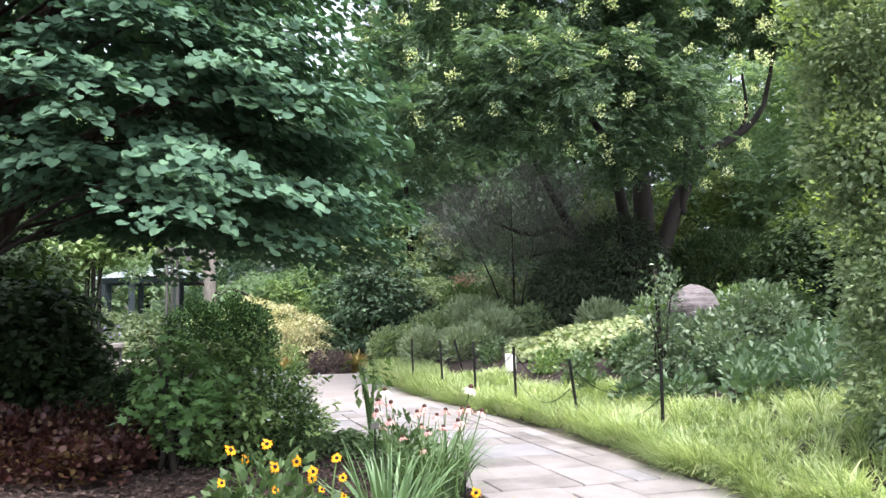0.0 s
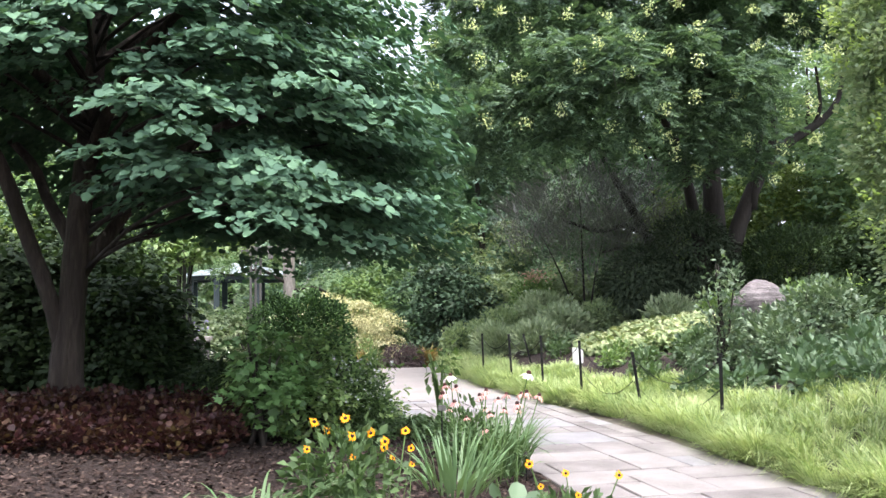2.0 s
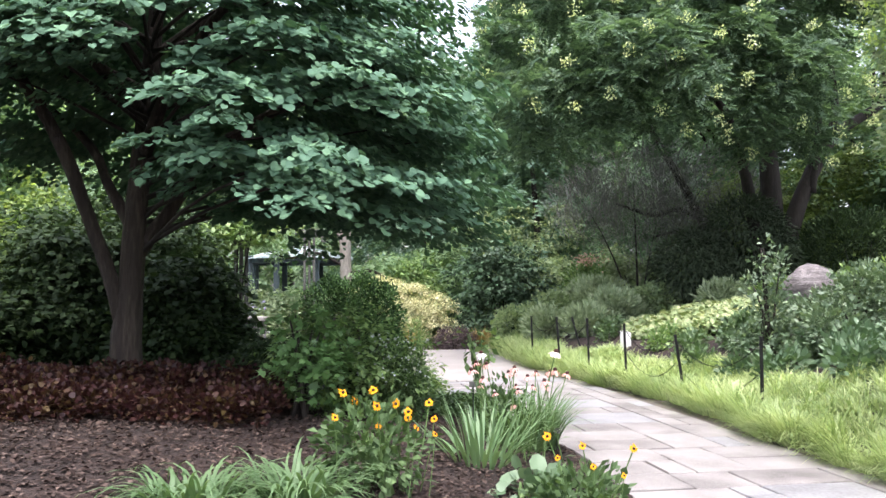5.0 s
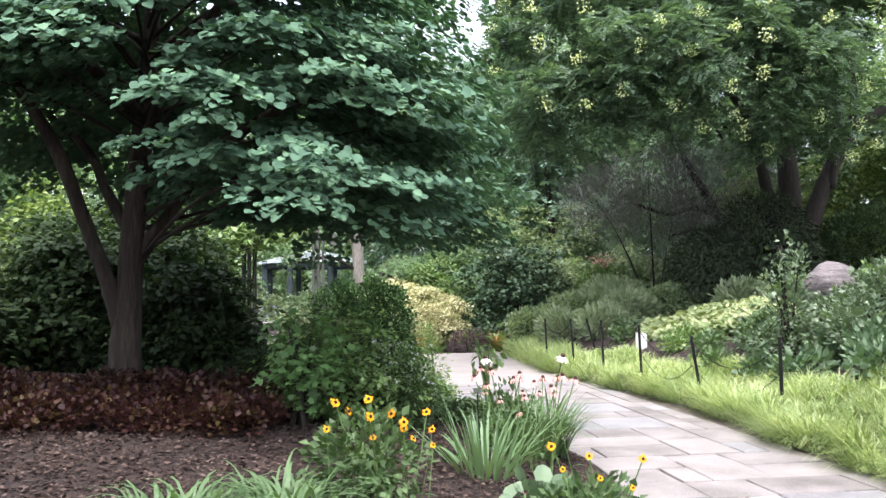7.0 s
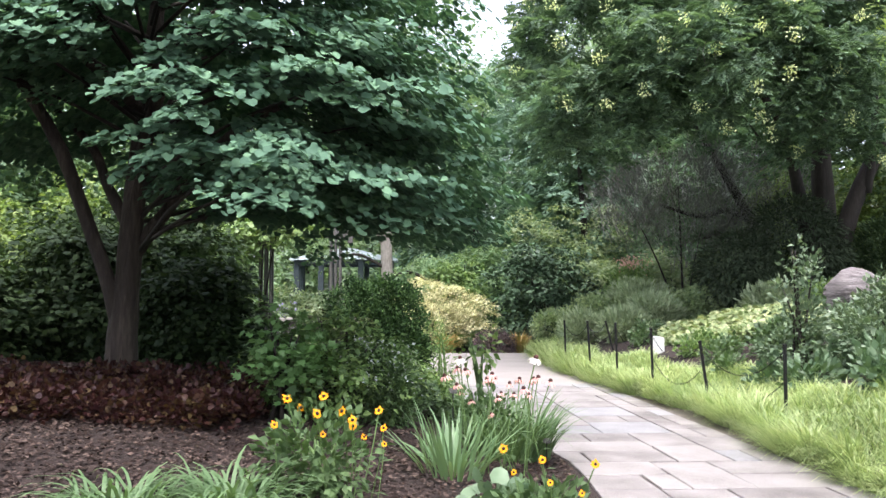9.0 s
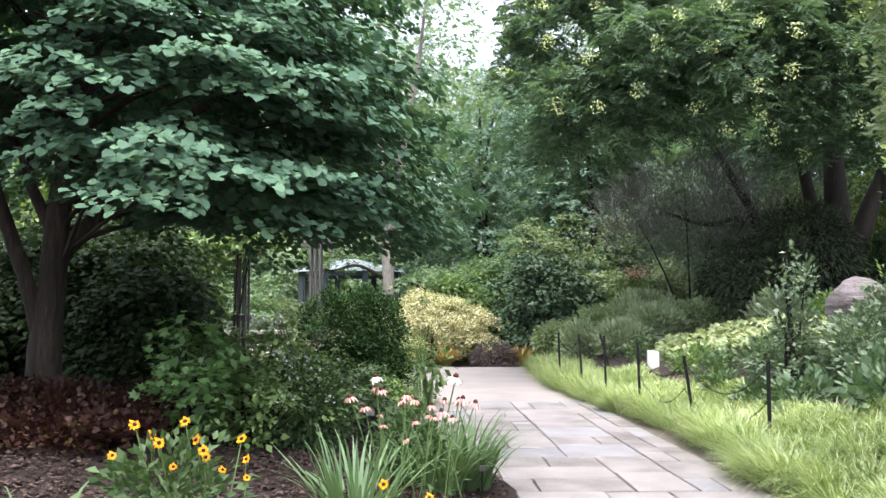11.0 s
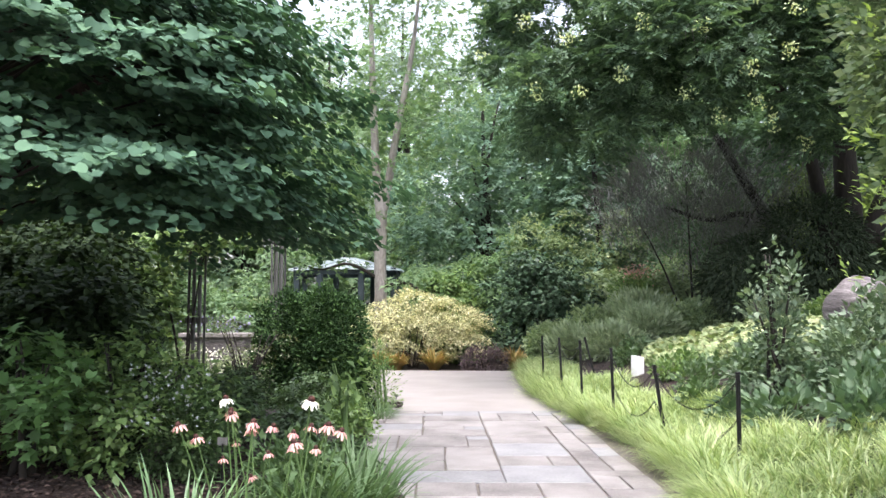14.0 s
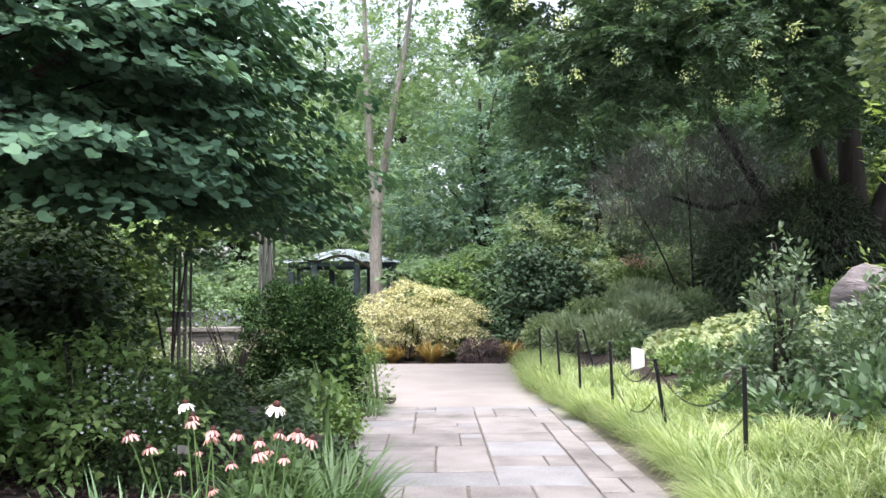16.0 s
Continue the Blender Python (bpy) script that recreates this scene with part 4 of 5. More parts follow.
weep = shrub("weeping_shrub", 6.0, 19.4, "bare grey twiggy weeping shrub under the tree", "shrub", WEEP, 330, 22, 0.4, 0.09, "slim", M_TWIGGY, 0.4, -1, 4, lift=-0.6)
c, d = blobs(620, WEEP, 0.45, -1)
c, d = np.repeat(c, 9, 0) + rng.normal(size=(5580, 3)) * 0.14, np.repeat(d, 9, 0)
lean = np.concatenate([d[:, :2] + rng.normal(size=(5580, 2)) * 0.5, np.zeros((5580, 1))], 1)
lean = unit(lean) * rng.uniform(0.5, 1.3, (5580, 1))
blades("twig", c, lean, rng.uniform(0.35, 0.8, 5580), rng.uniform(0.01, 0.02, 5580), rng.uniform(0.6, 1.7, 5580), M_TWIG, weep, "fine grey-brown arching twigs", seg=3)["kind"] = "stuff"

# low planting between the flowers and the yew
# the darker leaf tones here paint shade onto the plants
for x, y, sz, mt in ((0.1, 8.4, 0.18, M_SHRUB_DIM), (-0.45, 9.0, 0.3, M_SHRUB_DIM), (-0.15, 10.0, 0.24, M_SHRUB), (-0.7, 10.6, 0.42, M_SHRUB_DIM), (-0.9, 8.2, 0.5, M_SHRUB_DIM), (-1.3, 9.6, 0.42, M_SHRUB_SHADED), (-0.45, 11.3, 0.32, M_SHRUB), (-2.1, 10.2, 0.4, M_SHRUB_SHADED),
                     (-1.9, 8.4, 0.5, M_SHRUB_SHADED), (-0.1, 7.3, 0.18, M_SHRUB_DIM), (-2.5, 14.5, 0.5, M_SHRUB), (-2.1, 14.9, 0.6, M_SAGE), (-3.4, 14.4, 0.5, M_SHRUB)):
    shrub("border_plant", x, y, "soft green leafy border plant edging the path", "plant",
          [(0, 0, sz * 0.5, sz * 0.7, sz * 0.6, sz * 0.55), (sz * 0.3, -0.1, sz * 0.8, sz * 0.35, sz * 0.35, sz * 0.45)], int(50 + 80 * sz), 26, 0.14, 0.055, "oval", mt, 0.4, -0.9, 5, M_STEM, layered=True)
# climber over the far trellis post
shrub("climber", -2.95, 13.02, "leafy climber growing over the head of a trellis post", "climber",
      [(0, 0, 2.5, 0.5, 0.4, 0.32), (0.5, -0.1, 2.6, 0.42, 0.35, 0.22), (-0.5, 0, 2.2, 0.35, 0.4, 0.5), (-0.4, 0, 1.5, 0.22, 0.3, 0.5)], 190, 16, 0.2, 0.11, "oval", M_SHRUB, 0.3, -1, 3, layered=True)
shrub("pink_flower_bush", 4.9, 20.2, "green bush topped with dusty pink blooms", "shrub", [(0, 0, 0.9, 0.6, 0.5, 0.75)], 160, 20, 0.15, 0.08, "oval", M_SHRUB, 0.5, -1, 6)
n = 260
q = np.stack([4.9 + rng.normal(size=n) * 0.22, 19.9 + rng.normal(size=n) * 0.15, gz(4.9, 20.2) + 1.62 + rng.normal(size=n) * 0.1], 1)
tagged(leaves("pink_blossom", q, rng.normal(size=(n, 3)), np.array([0, -0.5, 1.0]) + rng.normal(size=(n, 3)) * 0.4, rng.uniform(0.03, 0.07, n), "diamond", M_PINK), "dusty pink blossom on top of a green bush", "flowers", kind="stuff")
bm = bmesh.new()
box(bm, -0.55, -0.2, -0.02, 0.55, 0.2, 0.85)
planter = thing("planter_wall", -3.2, 15.5, 0, "low pale stone planter wall with a flat cap", "planter")
part("base", bevel_all(bm, 0.01, 1), M_BOULDER, planter)
bm = bmesh.new()
box(bm, -0.6, -0.24, 0.852, 0.6, 0.24, 0.92)
part("cap", bevel_all(bm, 0.012, 2), M_CONCRETE, planter, "pale stone cap")
n = 130
q = np.stack([-3.3 + rng.normal(size=n) * 0.35, 15.6 + rng.normal(size=n) * 0.12, 1.08 + rng.normal(size=n) * 0.07], 1)
shrub("lavender_clump", -3.3, 15.65, "grey-green lavender clump on the planter wall", "plant", [(0, 0, 0.08, 0.5, 0.2, 0.14)], 70, 14, 0.1, 0.06, "slim", M_ROSE, 0.3, -1, 5, M_STEM, z=0.94)
tagged(leaves("violet_blossom", q, rng.normal(size=(n, 3)), np.array([0, -0.5, 1.0]) + rng.normal(size=(n, 3)) * 0.4, rng.uniform(0.03, 0.06, n), "diamond", M_VIOLET), "violet blossom over a grey-green clump", "flowers", kind="stuff")
n = 420
q = np.stack([-3.0 + rng.normal(size=n) * 0.45, 14.9 + rng.normal(size=n) * 0.12, rng.uniform(0.15, 0.7, n)], 1)
shrub("white_flower_clump", -3.0, 14.95, "low clump dotted with small white flowers", "plant", [(0, 0, 0.32, 0.75, 0.22, 0.34), (-0.5, 0, 0.5, 0.3, 0.2, 0.3)], 150, 14, 0.1, 0.06, "oval", M_SAGE, 0.3, -1, 5, M_STEM, z=0.0)
tagged(leaves("white_blossom", q, rng.normal(size=(n, 3)), np.array([0, -0.7, 0.8]) + rng.normal(size=(n, 3)) * 0.4, rng.uniform(0.025, 0.05, n), "diamond", M_WHITE), "small white blossom over low foliage", "flowers", kind="stuff")

# ---------------------------------------------------------------- left bed plants
n = 1950
hx, hy = rng.uniform(-6.5, -1.55, n), rng.uniform(0, 1, n)
hy = 5.25 + 0.12 * (hx + 3) + hy * (2.0 + 0.2 * np.sin(hx * 2))
keep = (hx - TX) ** 2 + (hy - TY) ** 2 > 0.1
hx, hy = hx[keep], hy[keep]
c = np.stack([hx, hy, ground_z(hx, hy) + rng.uniform(0.01, 0.12, len(hx)) + 0.07 * (np.sin(hx * 5.1) * np.sin(hy * 4.3) > 0)], 1)
o = np.stack([rng.normal(size=len(hx)) * 0.5, rng.normal(size=len(hx)) * 0.5 - 0.4, np.full(len(hx), 0.3)], 1)
tagged(leaves("coleus_bed", *ball_leaves(c, o, 24, 0.12, 0.038, 0.8, 0.0), "round", M_HEUCH), "bed of dark wine-red foliage plants under the tree", "foliage bed", kind="stuff")

# bark chips scattered on the bed
n = 46000
cx_, cy_ = rng.uniform(-5, 0.8, n), rng.uniform(2.6, 8.2, n)
keep = cx_ < edge_left(cy_) - 0.05
cx_, cy_ = cx_[keep], cy_[keep]
n = len(cx_)
tagged(leaves("bark_mulch", np.stack([cx_, cy_, ground_z(cx_, cy_) + 0.008 + rng.random(n) * 0.012], 1), np.concatenate([rng.normal(size=(n, 2)), rng.normal(size=(n, 1)) * 0.15], 1),
              np.array([0, 0, 1.0]) + rng.normal(size=(n, 3)) * 0.25, rng.uniform(0.014, 0.048, n), "diamond", M_CHIP), "scattered brown bark mulch chips", "mulch", kind="stuff")


def blade_clump(name, x, y, label, n, length, width, tilt, bend, material, base=0.12, category="plant", seg=6):
    e = thing(name, x, y, gz(x, y) - 0.01, label, category)
    a = rng.random(n) * 6.283
    r = base * np.sqrt(rng.random(n))
    p = np.stack([np.cos(a) * r, np.sin(a) * r, np.zeros(n)], 1)
    a = a + rng.normal(size=n) * 0.5
    ln = np.stack([np.cos(a), np.sin(a), np.zeros(n)], 1) * rng.uniform(*tilt, n)[:, None]
    for k in range(n):
        blades("leaf", p[k:k + 1], ln[k:k + 1], length * rng.uniform(0.6, 1.1, 1), width * rng.uniform(0.7, 1.2, 1), rng.uniform(*bend, 1), material, e, seg=seg)
    return e


def iris_clump(x, y, n):
    e = thing("iris_clump", x, y, gz(x, y) - 0.01, "clump of upright sword-shaped iris leaves", "iris")
    for k in range(n):
        a = rng.random() * 6.283
        r = 0.22 * math.sqrt(rng.random())
        lean = np.array([[math.cos(a), math.sin(a), 0]]) * rng.uniform(0.05, 0.85)
        blades("leaf", np.array([[math.cos(a) * r, math.sin(a) * r, 0]]), lean, rng.uniform(0.3, 0.53, 1), rng.uniform(0.016, 0.028, 1), rng.uniform(0, 0.9, 1), M_IRIS, e, seg=6)


iris_clump(-0.12, 5.05, 84)
blade_clump("daylily_clump", 0.5, 6.3, "arching clump of narrow green daylily leaves by the path", 250, 0.62, 0.02, (0.1, 0.6), (0.6, 1.9), M_STRAP, 0.2)
blade_clump("daylily_clump", 0.3, 5.9, "arching clump of narrow green daylily leaves by the path", 160, 0.55, 0.02, (0.1, 0.6), (0.6, 1.9), M_STRAP, 0.2)
blade_clump("strap_leaf_clump", -1.75, 3.75, "arching clump of bright green strap leaves in the mulch", 250, 0.46, 0.02, (0.1, 0.9), (1.6, 3.0), M_STRAP, 0.2)
blade_clump("strap_leaf_clump", -1.25, 3.85, "arching clump of bright green strap leaves in the mulch", 210, 0.44, 0.02, (0.1, 0.9), (1.6, 3.0), M_STRAP, 0.2)
blade_clump("grass_tuft", 0.02, 11.6, "dark grassy tuft beside the yew", 120, 0.4, 0.012, (0.1, 0.8), (0.6, 1.8), M_STRAP, 0.18)


# ---------------------------------------------------------------- flowers
def flower(name, label, group, stem_h, petals, petal_len, petal_mat, cone_mat, cone_r, cone_h, droop, category="flower", leafy=3, face_tilt=0.0):
    """A daisy-like flower: stem, drooping petals, domed cone, a few leaves."""
    e = thing(name, 0, 0, 0, label, category, group)
    p, r = curve_pts([(0, 0, -0.02, 0.004), (0.01, 0.01, stem_h * 0.5, 0.0035), (0, 0, stem_h, 0.003)], 7)
    part("stem", tube(p, r, 5), M_STEM, e)
    nod = Matrix.Rotation(face_tilt, 3, "X")
    tilt_m = np.array(nod)
    a = np.arange(petals) / petals * 6.283 + rng.normal(size=petals) * 0.08
    h = np.stack([np.cos(a), np.sin(a), np.full(petals, droop)], 1)
    h[:, 2] += rng.normal(size=petals) * 0.15
    leaves("petals", (h * np.array([cone_r * 0.7, cone_r * 0.7, 0])) @ tilt_m.T + np.array([0, 0, stem_h]), h @ tilt_m.T, (np.array([0, 0, 1.0]) + h * np.array([1, 1, 0]) * 0.4) @ tilt_m.T, petal_len * rng.uniform(0.8, 1.2, petals), "petal" if droop < 0 else "oval", petal_mat, e)
    bm = bmesh.new()
    bmesh.ops.create_uvsphere(bm, u_segments=10, v_segments=6, radius=1, matrix=Matrix.LocRotScale(Vector((0, 0, stem_h)) + nod @ Vector((0, 0, cone_h * 0.25)), nod.to_quaternion(), (cone_r, cone_r, cone_h)))
    part("cone", bm, cone_mat, e, smooth=True)
    for k in range(leafy):
        z = stem_h * (0.15 + 0.6 * k / max(leafy, 1))
        t = rng.random() * 6.28
        leaves("leaf", np.array([[0, 0, z]]), np.array([[math.cos(t), math.sin(t), 0.25]]), np.array([[0, 0, 1.0]]), np.array([0.13]), "slim", M_SHRUB_DIM, e)
    return e


def scatter(master, spots, tilt=0.12, spin=3.14):
    used = False
    for x, y, h in spots:
        m = Matrix.Translation((x, y, gz(x, y))) @ Euler((rng.normal() * tilt, rng.normal() * tilt, rng.uniform(-spin, spin))).to_matrix().to_4x4() @ Matrix.Scale(h, 4)
        if not used:
            master.matrix_basis = m
            used = True
        else:
            o = copy_thing(master, Matrix.Identity(4))
            o.matrix_basis = m


pink = flower("coneflower", "pale pink coneflower with drooping petals and a dark cone", "coneflowers by the path", 0.72, 10, 0.048, M_PINK, M_CONE, 0.016, 0.018, -0.85)
scatter(pink, [(0.2 + 0.48 * (k / 19 - 0.5) + rng.normal() * 0.06, 5.4 + rng.normal() * 0.16, rng.uniform(0.6, 0.96)) for k in range(20)], 0.2)
white = flower("coneflower", "white coneflower with drooping petals and a brown cone", "coneflowers by the path", 0.74, 12, 0.05, M_WHITE, M_CONE, 0.016, 0.017, -0.7)
scatter(white, [(0.26, 5.41, 1.1), (-0.01, 5.54, 0.93)], 0.2)
susan = flower("black_eyed_susan", "golden black-eyed susan with a dark centre", "black-eyed susans", 0.55, 12, 0.024, M_SUSAN, M_BROWNCONE, 0.01, 0.01, 0.0, face_tilt=0.9)
scatter(susan, [(-0.88, 4.13, 1.0), (-0.72, 4.2, 0.9), (-0.7, 4.1, 0.86), (-0.68, 4.15, 0.8), (-1.05, 4.0, 0.75), (-0.98, 4.2, 0.85), (-0.6, 4.2, 0.76), (-0.68, 4.0, 0.7), (-0.8, 4.05, 0.93), (-0.76, 4.25, 0.98), (-0.66, 4.1, 0.92), (-0.92, 4.05, 0.66), (-0.56, 4.1, 0.62),
                (0.26, 4.12, 0.9), (0.4, 4.1, 0.86), (0.2, 4.0, 0.65), (0.34, 4.0, 0.62), (0.36, 4.15, 0.78), (0.44, 3.95, 0.6)], 0.15, 0.9)
for x, y, h in ((-0.85, 4.15, 0.5), (0.3, 4.15, 0.28), (0.15, 6.1, 0.5)):
    shrub("flower_foliage", x, y, "leafy green foliage at the foot of the flowers", "plant", [(0, 0, h * 0.5, 0.26, 0.2, h * 0.45)], 90, 9, 0.11, 0.058, "oval", M_HERB, 0.3, -1, 6, M_STEM)
shrub("tall_weed", 0.2, 7.6, "tall thin stems with drooping green leaves", "plant", [(-0.06, 0, 0.75, 0.1, 0.1, 0.22), (0.1, 0, 0.7, 0.1, 0.1, 0.22)], 20, 4, 0.09, 0.085, "oval", M_SHRUB, 0.2, -1, 3, M_STEM, lift=-0.6)
shrub("hosta", 0.05, 4.35, "low pale green hosta with broad leaves", "plant", [(0, 0, 0.1, 0.2, 0.16, 0.1)], 18, 4, 0.08, 0.085, "shield", M_GLAUC, 0.3, -1, 2, M_STEM, 0.9, 0.3)
an = 150
ax = np.stack([-0.62 + rng.normal(size=an) * 0.17, 6.2 + rng.normal(size=an) * 0.14, np.zeros(an)], 1)
ax[:, 2] = ground_z(ax[:, 0], ax[:, 1]) + rng.uniform(0.3, 0.7, an)
tagged(leaves("aster_blossom", ax, rng.normal(size=(an, 3)), np.array([0, -0.5, 1]) + rng.normal(size=(an, 3)) * 0.3, rng.uniform(0.018, 0.03, an), "cluster", M_ASTER), "tiny pale aster blossoms over the foliage", "flowers", kind="stuff")

# metal edging frame at the pavement's corner and plant labels
fr = thing("edging_frame", -0.05, 12.85, gz(-0.05, 12.85), "low rusty brown metal edging frame beside the pavement", "edging")
for x0, y0, x1, y1 in ((-0.28, -0.2, 0.28, -0.185), (-0.28, 0.185, 0.28, 0.2), (-0.28, -0.185, -0.265, 0.185), (0.265, -0.185, 0.28, 0.185)):
    bm = bmesh.new()
    box(bm, x0, y0, 0, x1, y1, 0.09)
    part("bar", bevel_all(bm, 0.003, 1), M_BARK, fr)
for x, y, h in ((0.16, 12.7, 0.2), (0.62, 6.0, 0.2), (-0.1, 5.6, 0.42)):
    e = thing("plant_label", x, y, gz(x, y), "thin grey metal plant label stake in the bed", "plant label", "plant labels")
    part("stake", tube([(0, 0, -0.05), (0, 0, h)], [0.005, 0.005], 6), M_IRON, e)
    bm = bmesh.new()
    box(bm, -0.028, -0.004, h - 0.01, 0.028, 0.004, h + 0.03)
    part("plate", bevel_all(bm, 0.002, 1), M_WOOD, e)

# ---------------------------------------------------------------- pergola posts and pavilion
def lattice_post(x, y, h, w, label, beam=False):
    e = thing("trellis_post", x, y, gz(x, y) - 0.02, label, "trellis post", "wooden trellis posts")
    for i in (-1, 0, 1):
        for j in (-1, 1):
            bm = bmesh.new()
            box(bm, i * w - 0.016, j * 0.1 - 0.016, 0, i * w + 0.016, j * 0.1 + 0.016, h - 0.1 * abs(i))
            part("slat", bevel_all(bm, 0.004, 1), M_WOOD, e)
    for z in (0.3, h * 0.5, h - 0.2):
        bm = bmesh.new()
        box(bm, -w - 0.06, -0.065, z, w + 0.06, 0.065, z + 0.08)
        part("brace", bevel_all(bm, 0.004, 1), M_WOOD, e)
    if beam:
        bm = bmesh.new()
        box(bm, -0.24, -0.045, h - 0.21, 0.3, 0.045, h - 0.09)
        part("beam", bevel_all(bm, 0.005, 1), M_WOOD, e)
        bm = bmesh.new()
        box(bm, 0.2, -0.06, h - 0.3, 0.28, 0.06, h - 0.212)
        part("bracket", bevel_all(bm, 0.005, 1), M_WOOD, e)
    return e


lattice_post(-1.74, 13.75, 2.6, 0.078, "weathered wooden trellis post of upright slats", True)
lattice_post(-2.8, 13.2, 2.4, 0.085, "weathered wooden trellis post of upright slats overgrown by leaves")

GXc, GYc = -2.85, 28.2
pav = thing("pavilion", GXc, GYc, 0, "open garden pavilion with a pale metal roof", "pavilion")
bm = bmesh.new()
R0, R1, z0, z1 = 1.95, 0.25, 2.52, 2.92
lo = [bm.verts.new((R0 * math.cos(a), R0 * math.sin(a), z0)) for a in np.arange(8) * math.pi / 4 + math.pi / 8]
hi = [bm.verts.new((R1 * math.cos(a), R1 * math.sin(a), z1)) for a in np.arange(8) * math.pi / 4 + math.pi / 8]
for k in range(8):
    bm.faces.new((lo[k], lo[(k + 1) % 8], hi[(k + 1) % 8], hi[k]))
bm.faces.new(hi)
bmesh.ops.solidify(bm, geom=list(bm.faces), thickness=0.08)
roof = part("roof", bm, M_ROOF, pav, "pale standing-seam metal roof")
for k in range(8):
    a = k * math.pi / 4 + math.pi / 8
    for f in (0, 0.33, 0.66):
        b = a + f * math.pi / 4
        rr = R0 * math.cos(math.pi / 8) / math.cos((f - 0.5) * math.pi / 4) if f else R0
        part("seam", tube([(rr * math.cos(b), rr * math.sin(b), z0 + 0.03), (R1 * math.cos(b), R1 * math.sin(b), z1 + 0.03)], [0.025, 0.025], 4), M_ROOF, roof)
    bm = bmesh.new()
    px, py = 1.68 * math.cos(a), 1.68 * math.sin(a)
    box(bm, px - 0.09, py - 0.09, 0, px + 0.09, py + 0.09, z0 + 0.1)
    part("post", bevel_all(bm, 0.01, 1), M_TEAL, pav)
    c2 = (1.68 * math.cos(a + math.pi / 4), 1.68 * math.sin(a + math.pi / 4))
    part("beam", tube([(px, py, z0 - 0.08), (*c2, z0 - 0.08)], [0.1, 0.1], 4), M_TEAL, pav)

# ---------------------------------------------------------------- pale forked tree
pale = thing("tree", -1.25, 23.3, 0, "slender pale-barked tree with two upright stems", "tree")
limb("trunk", [(0, 0, -0.1, 0.22), (0.02, 0, 1.2, 0.175), (0.0, 0, 2.6, 0.165), (0.02, 0, 3.7, 0.15), (-0.12, 0, 5.0, 0.115), (-0.25, 0, 7.7, 0.085), (-0.35, 0, 11, 0.03)], M_PALE_BARK, pale, 24, 12, "smooth pale grey-brown bark")
limb("limb", [(0.02, 0, 3.55, 0.12), (0.2, 0, 4.7, 0.105), (0.4, 0.05, 6.0, 0.095), (0.86, 0.1, 8.6, 0.06), (1.1, 0.1, 11.0, 0.025)], M_PALE_BARK, pale)
limb("limb", [(-0.02, 0, 2.6, 0.06), (-0.35, -0.1, 3.3, 0.04), (-0.9, -0.2, 4.2, 0.015)], M_PALE_BARK, pale)
limb("limb", [(0.0, 0, 1.9, 0.055), (0.7, -0.3, 2.0, 0.045), (1.3, -0.4, 1.75, 0.03), (2.0, -0.5, 2.0, 0.01)], M_DARK_BARK, pale)
limb("limb", [(0.0, 0, 2.1, 0.05), (-0.8, -0.3, 2.5, 0.04), (-1.6, -0.4, 2.35, 0.025), (-2.4, -0.5, 2.7, 0.01)], M_DARK_BARK, pale)
c, d = blobs(215, [(-1.4, -0.3, 2.75, 0.8, 0.5, 0.3), (-2.2, -0.5, 2.9, 0.7, 0.4, 0.25), (0.9, -0.4, 2.15, 0.6, 0.4, 0.3), (-1.0, -0.2, 3.9, 0.9, 0.6, 0.5), (0.4, 0, 8.5, 2.3, 2, 2.6), (-0.8, 0, 6.5, 1.4, 1.5, 1.3), (0, 0, 11.5, 2.4, 2, 2.2), (1.4, 0, 6.2, 1.0, 1.2, 1.0)], 0.5, -1)
leaves("crown", *spray_leaves(c, d, 26, 0.5, 0.12, 0.2, 0.3, 0.6), "cluster", M_FAR_B, pale, "airy light green foliage")
c, d = blobs(38, [(-1.5, -0.4, 2.75, 0.6, 0.4, 0.22), (1.1, -0.5, 2.2, 0.5, 0.4, 0.25), (-2.3, -0.5, 2.85, 0.6, 0.4, 0.2)], 0.3, -1)
leaves("low_bough", *spray_leaves(c, d, 34, 0.28, 0.07, 0.12, 0.3, 0.6), "cluster", M_FAR_B, pale)


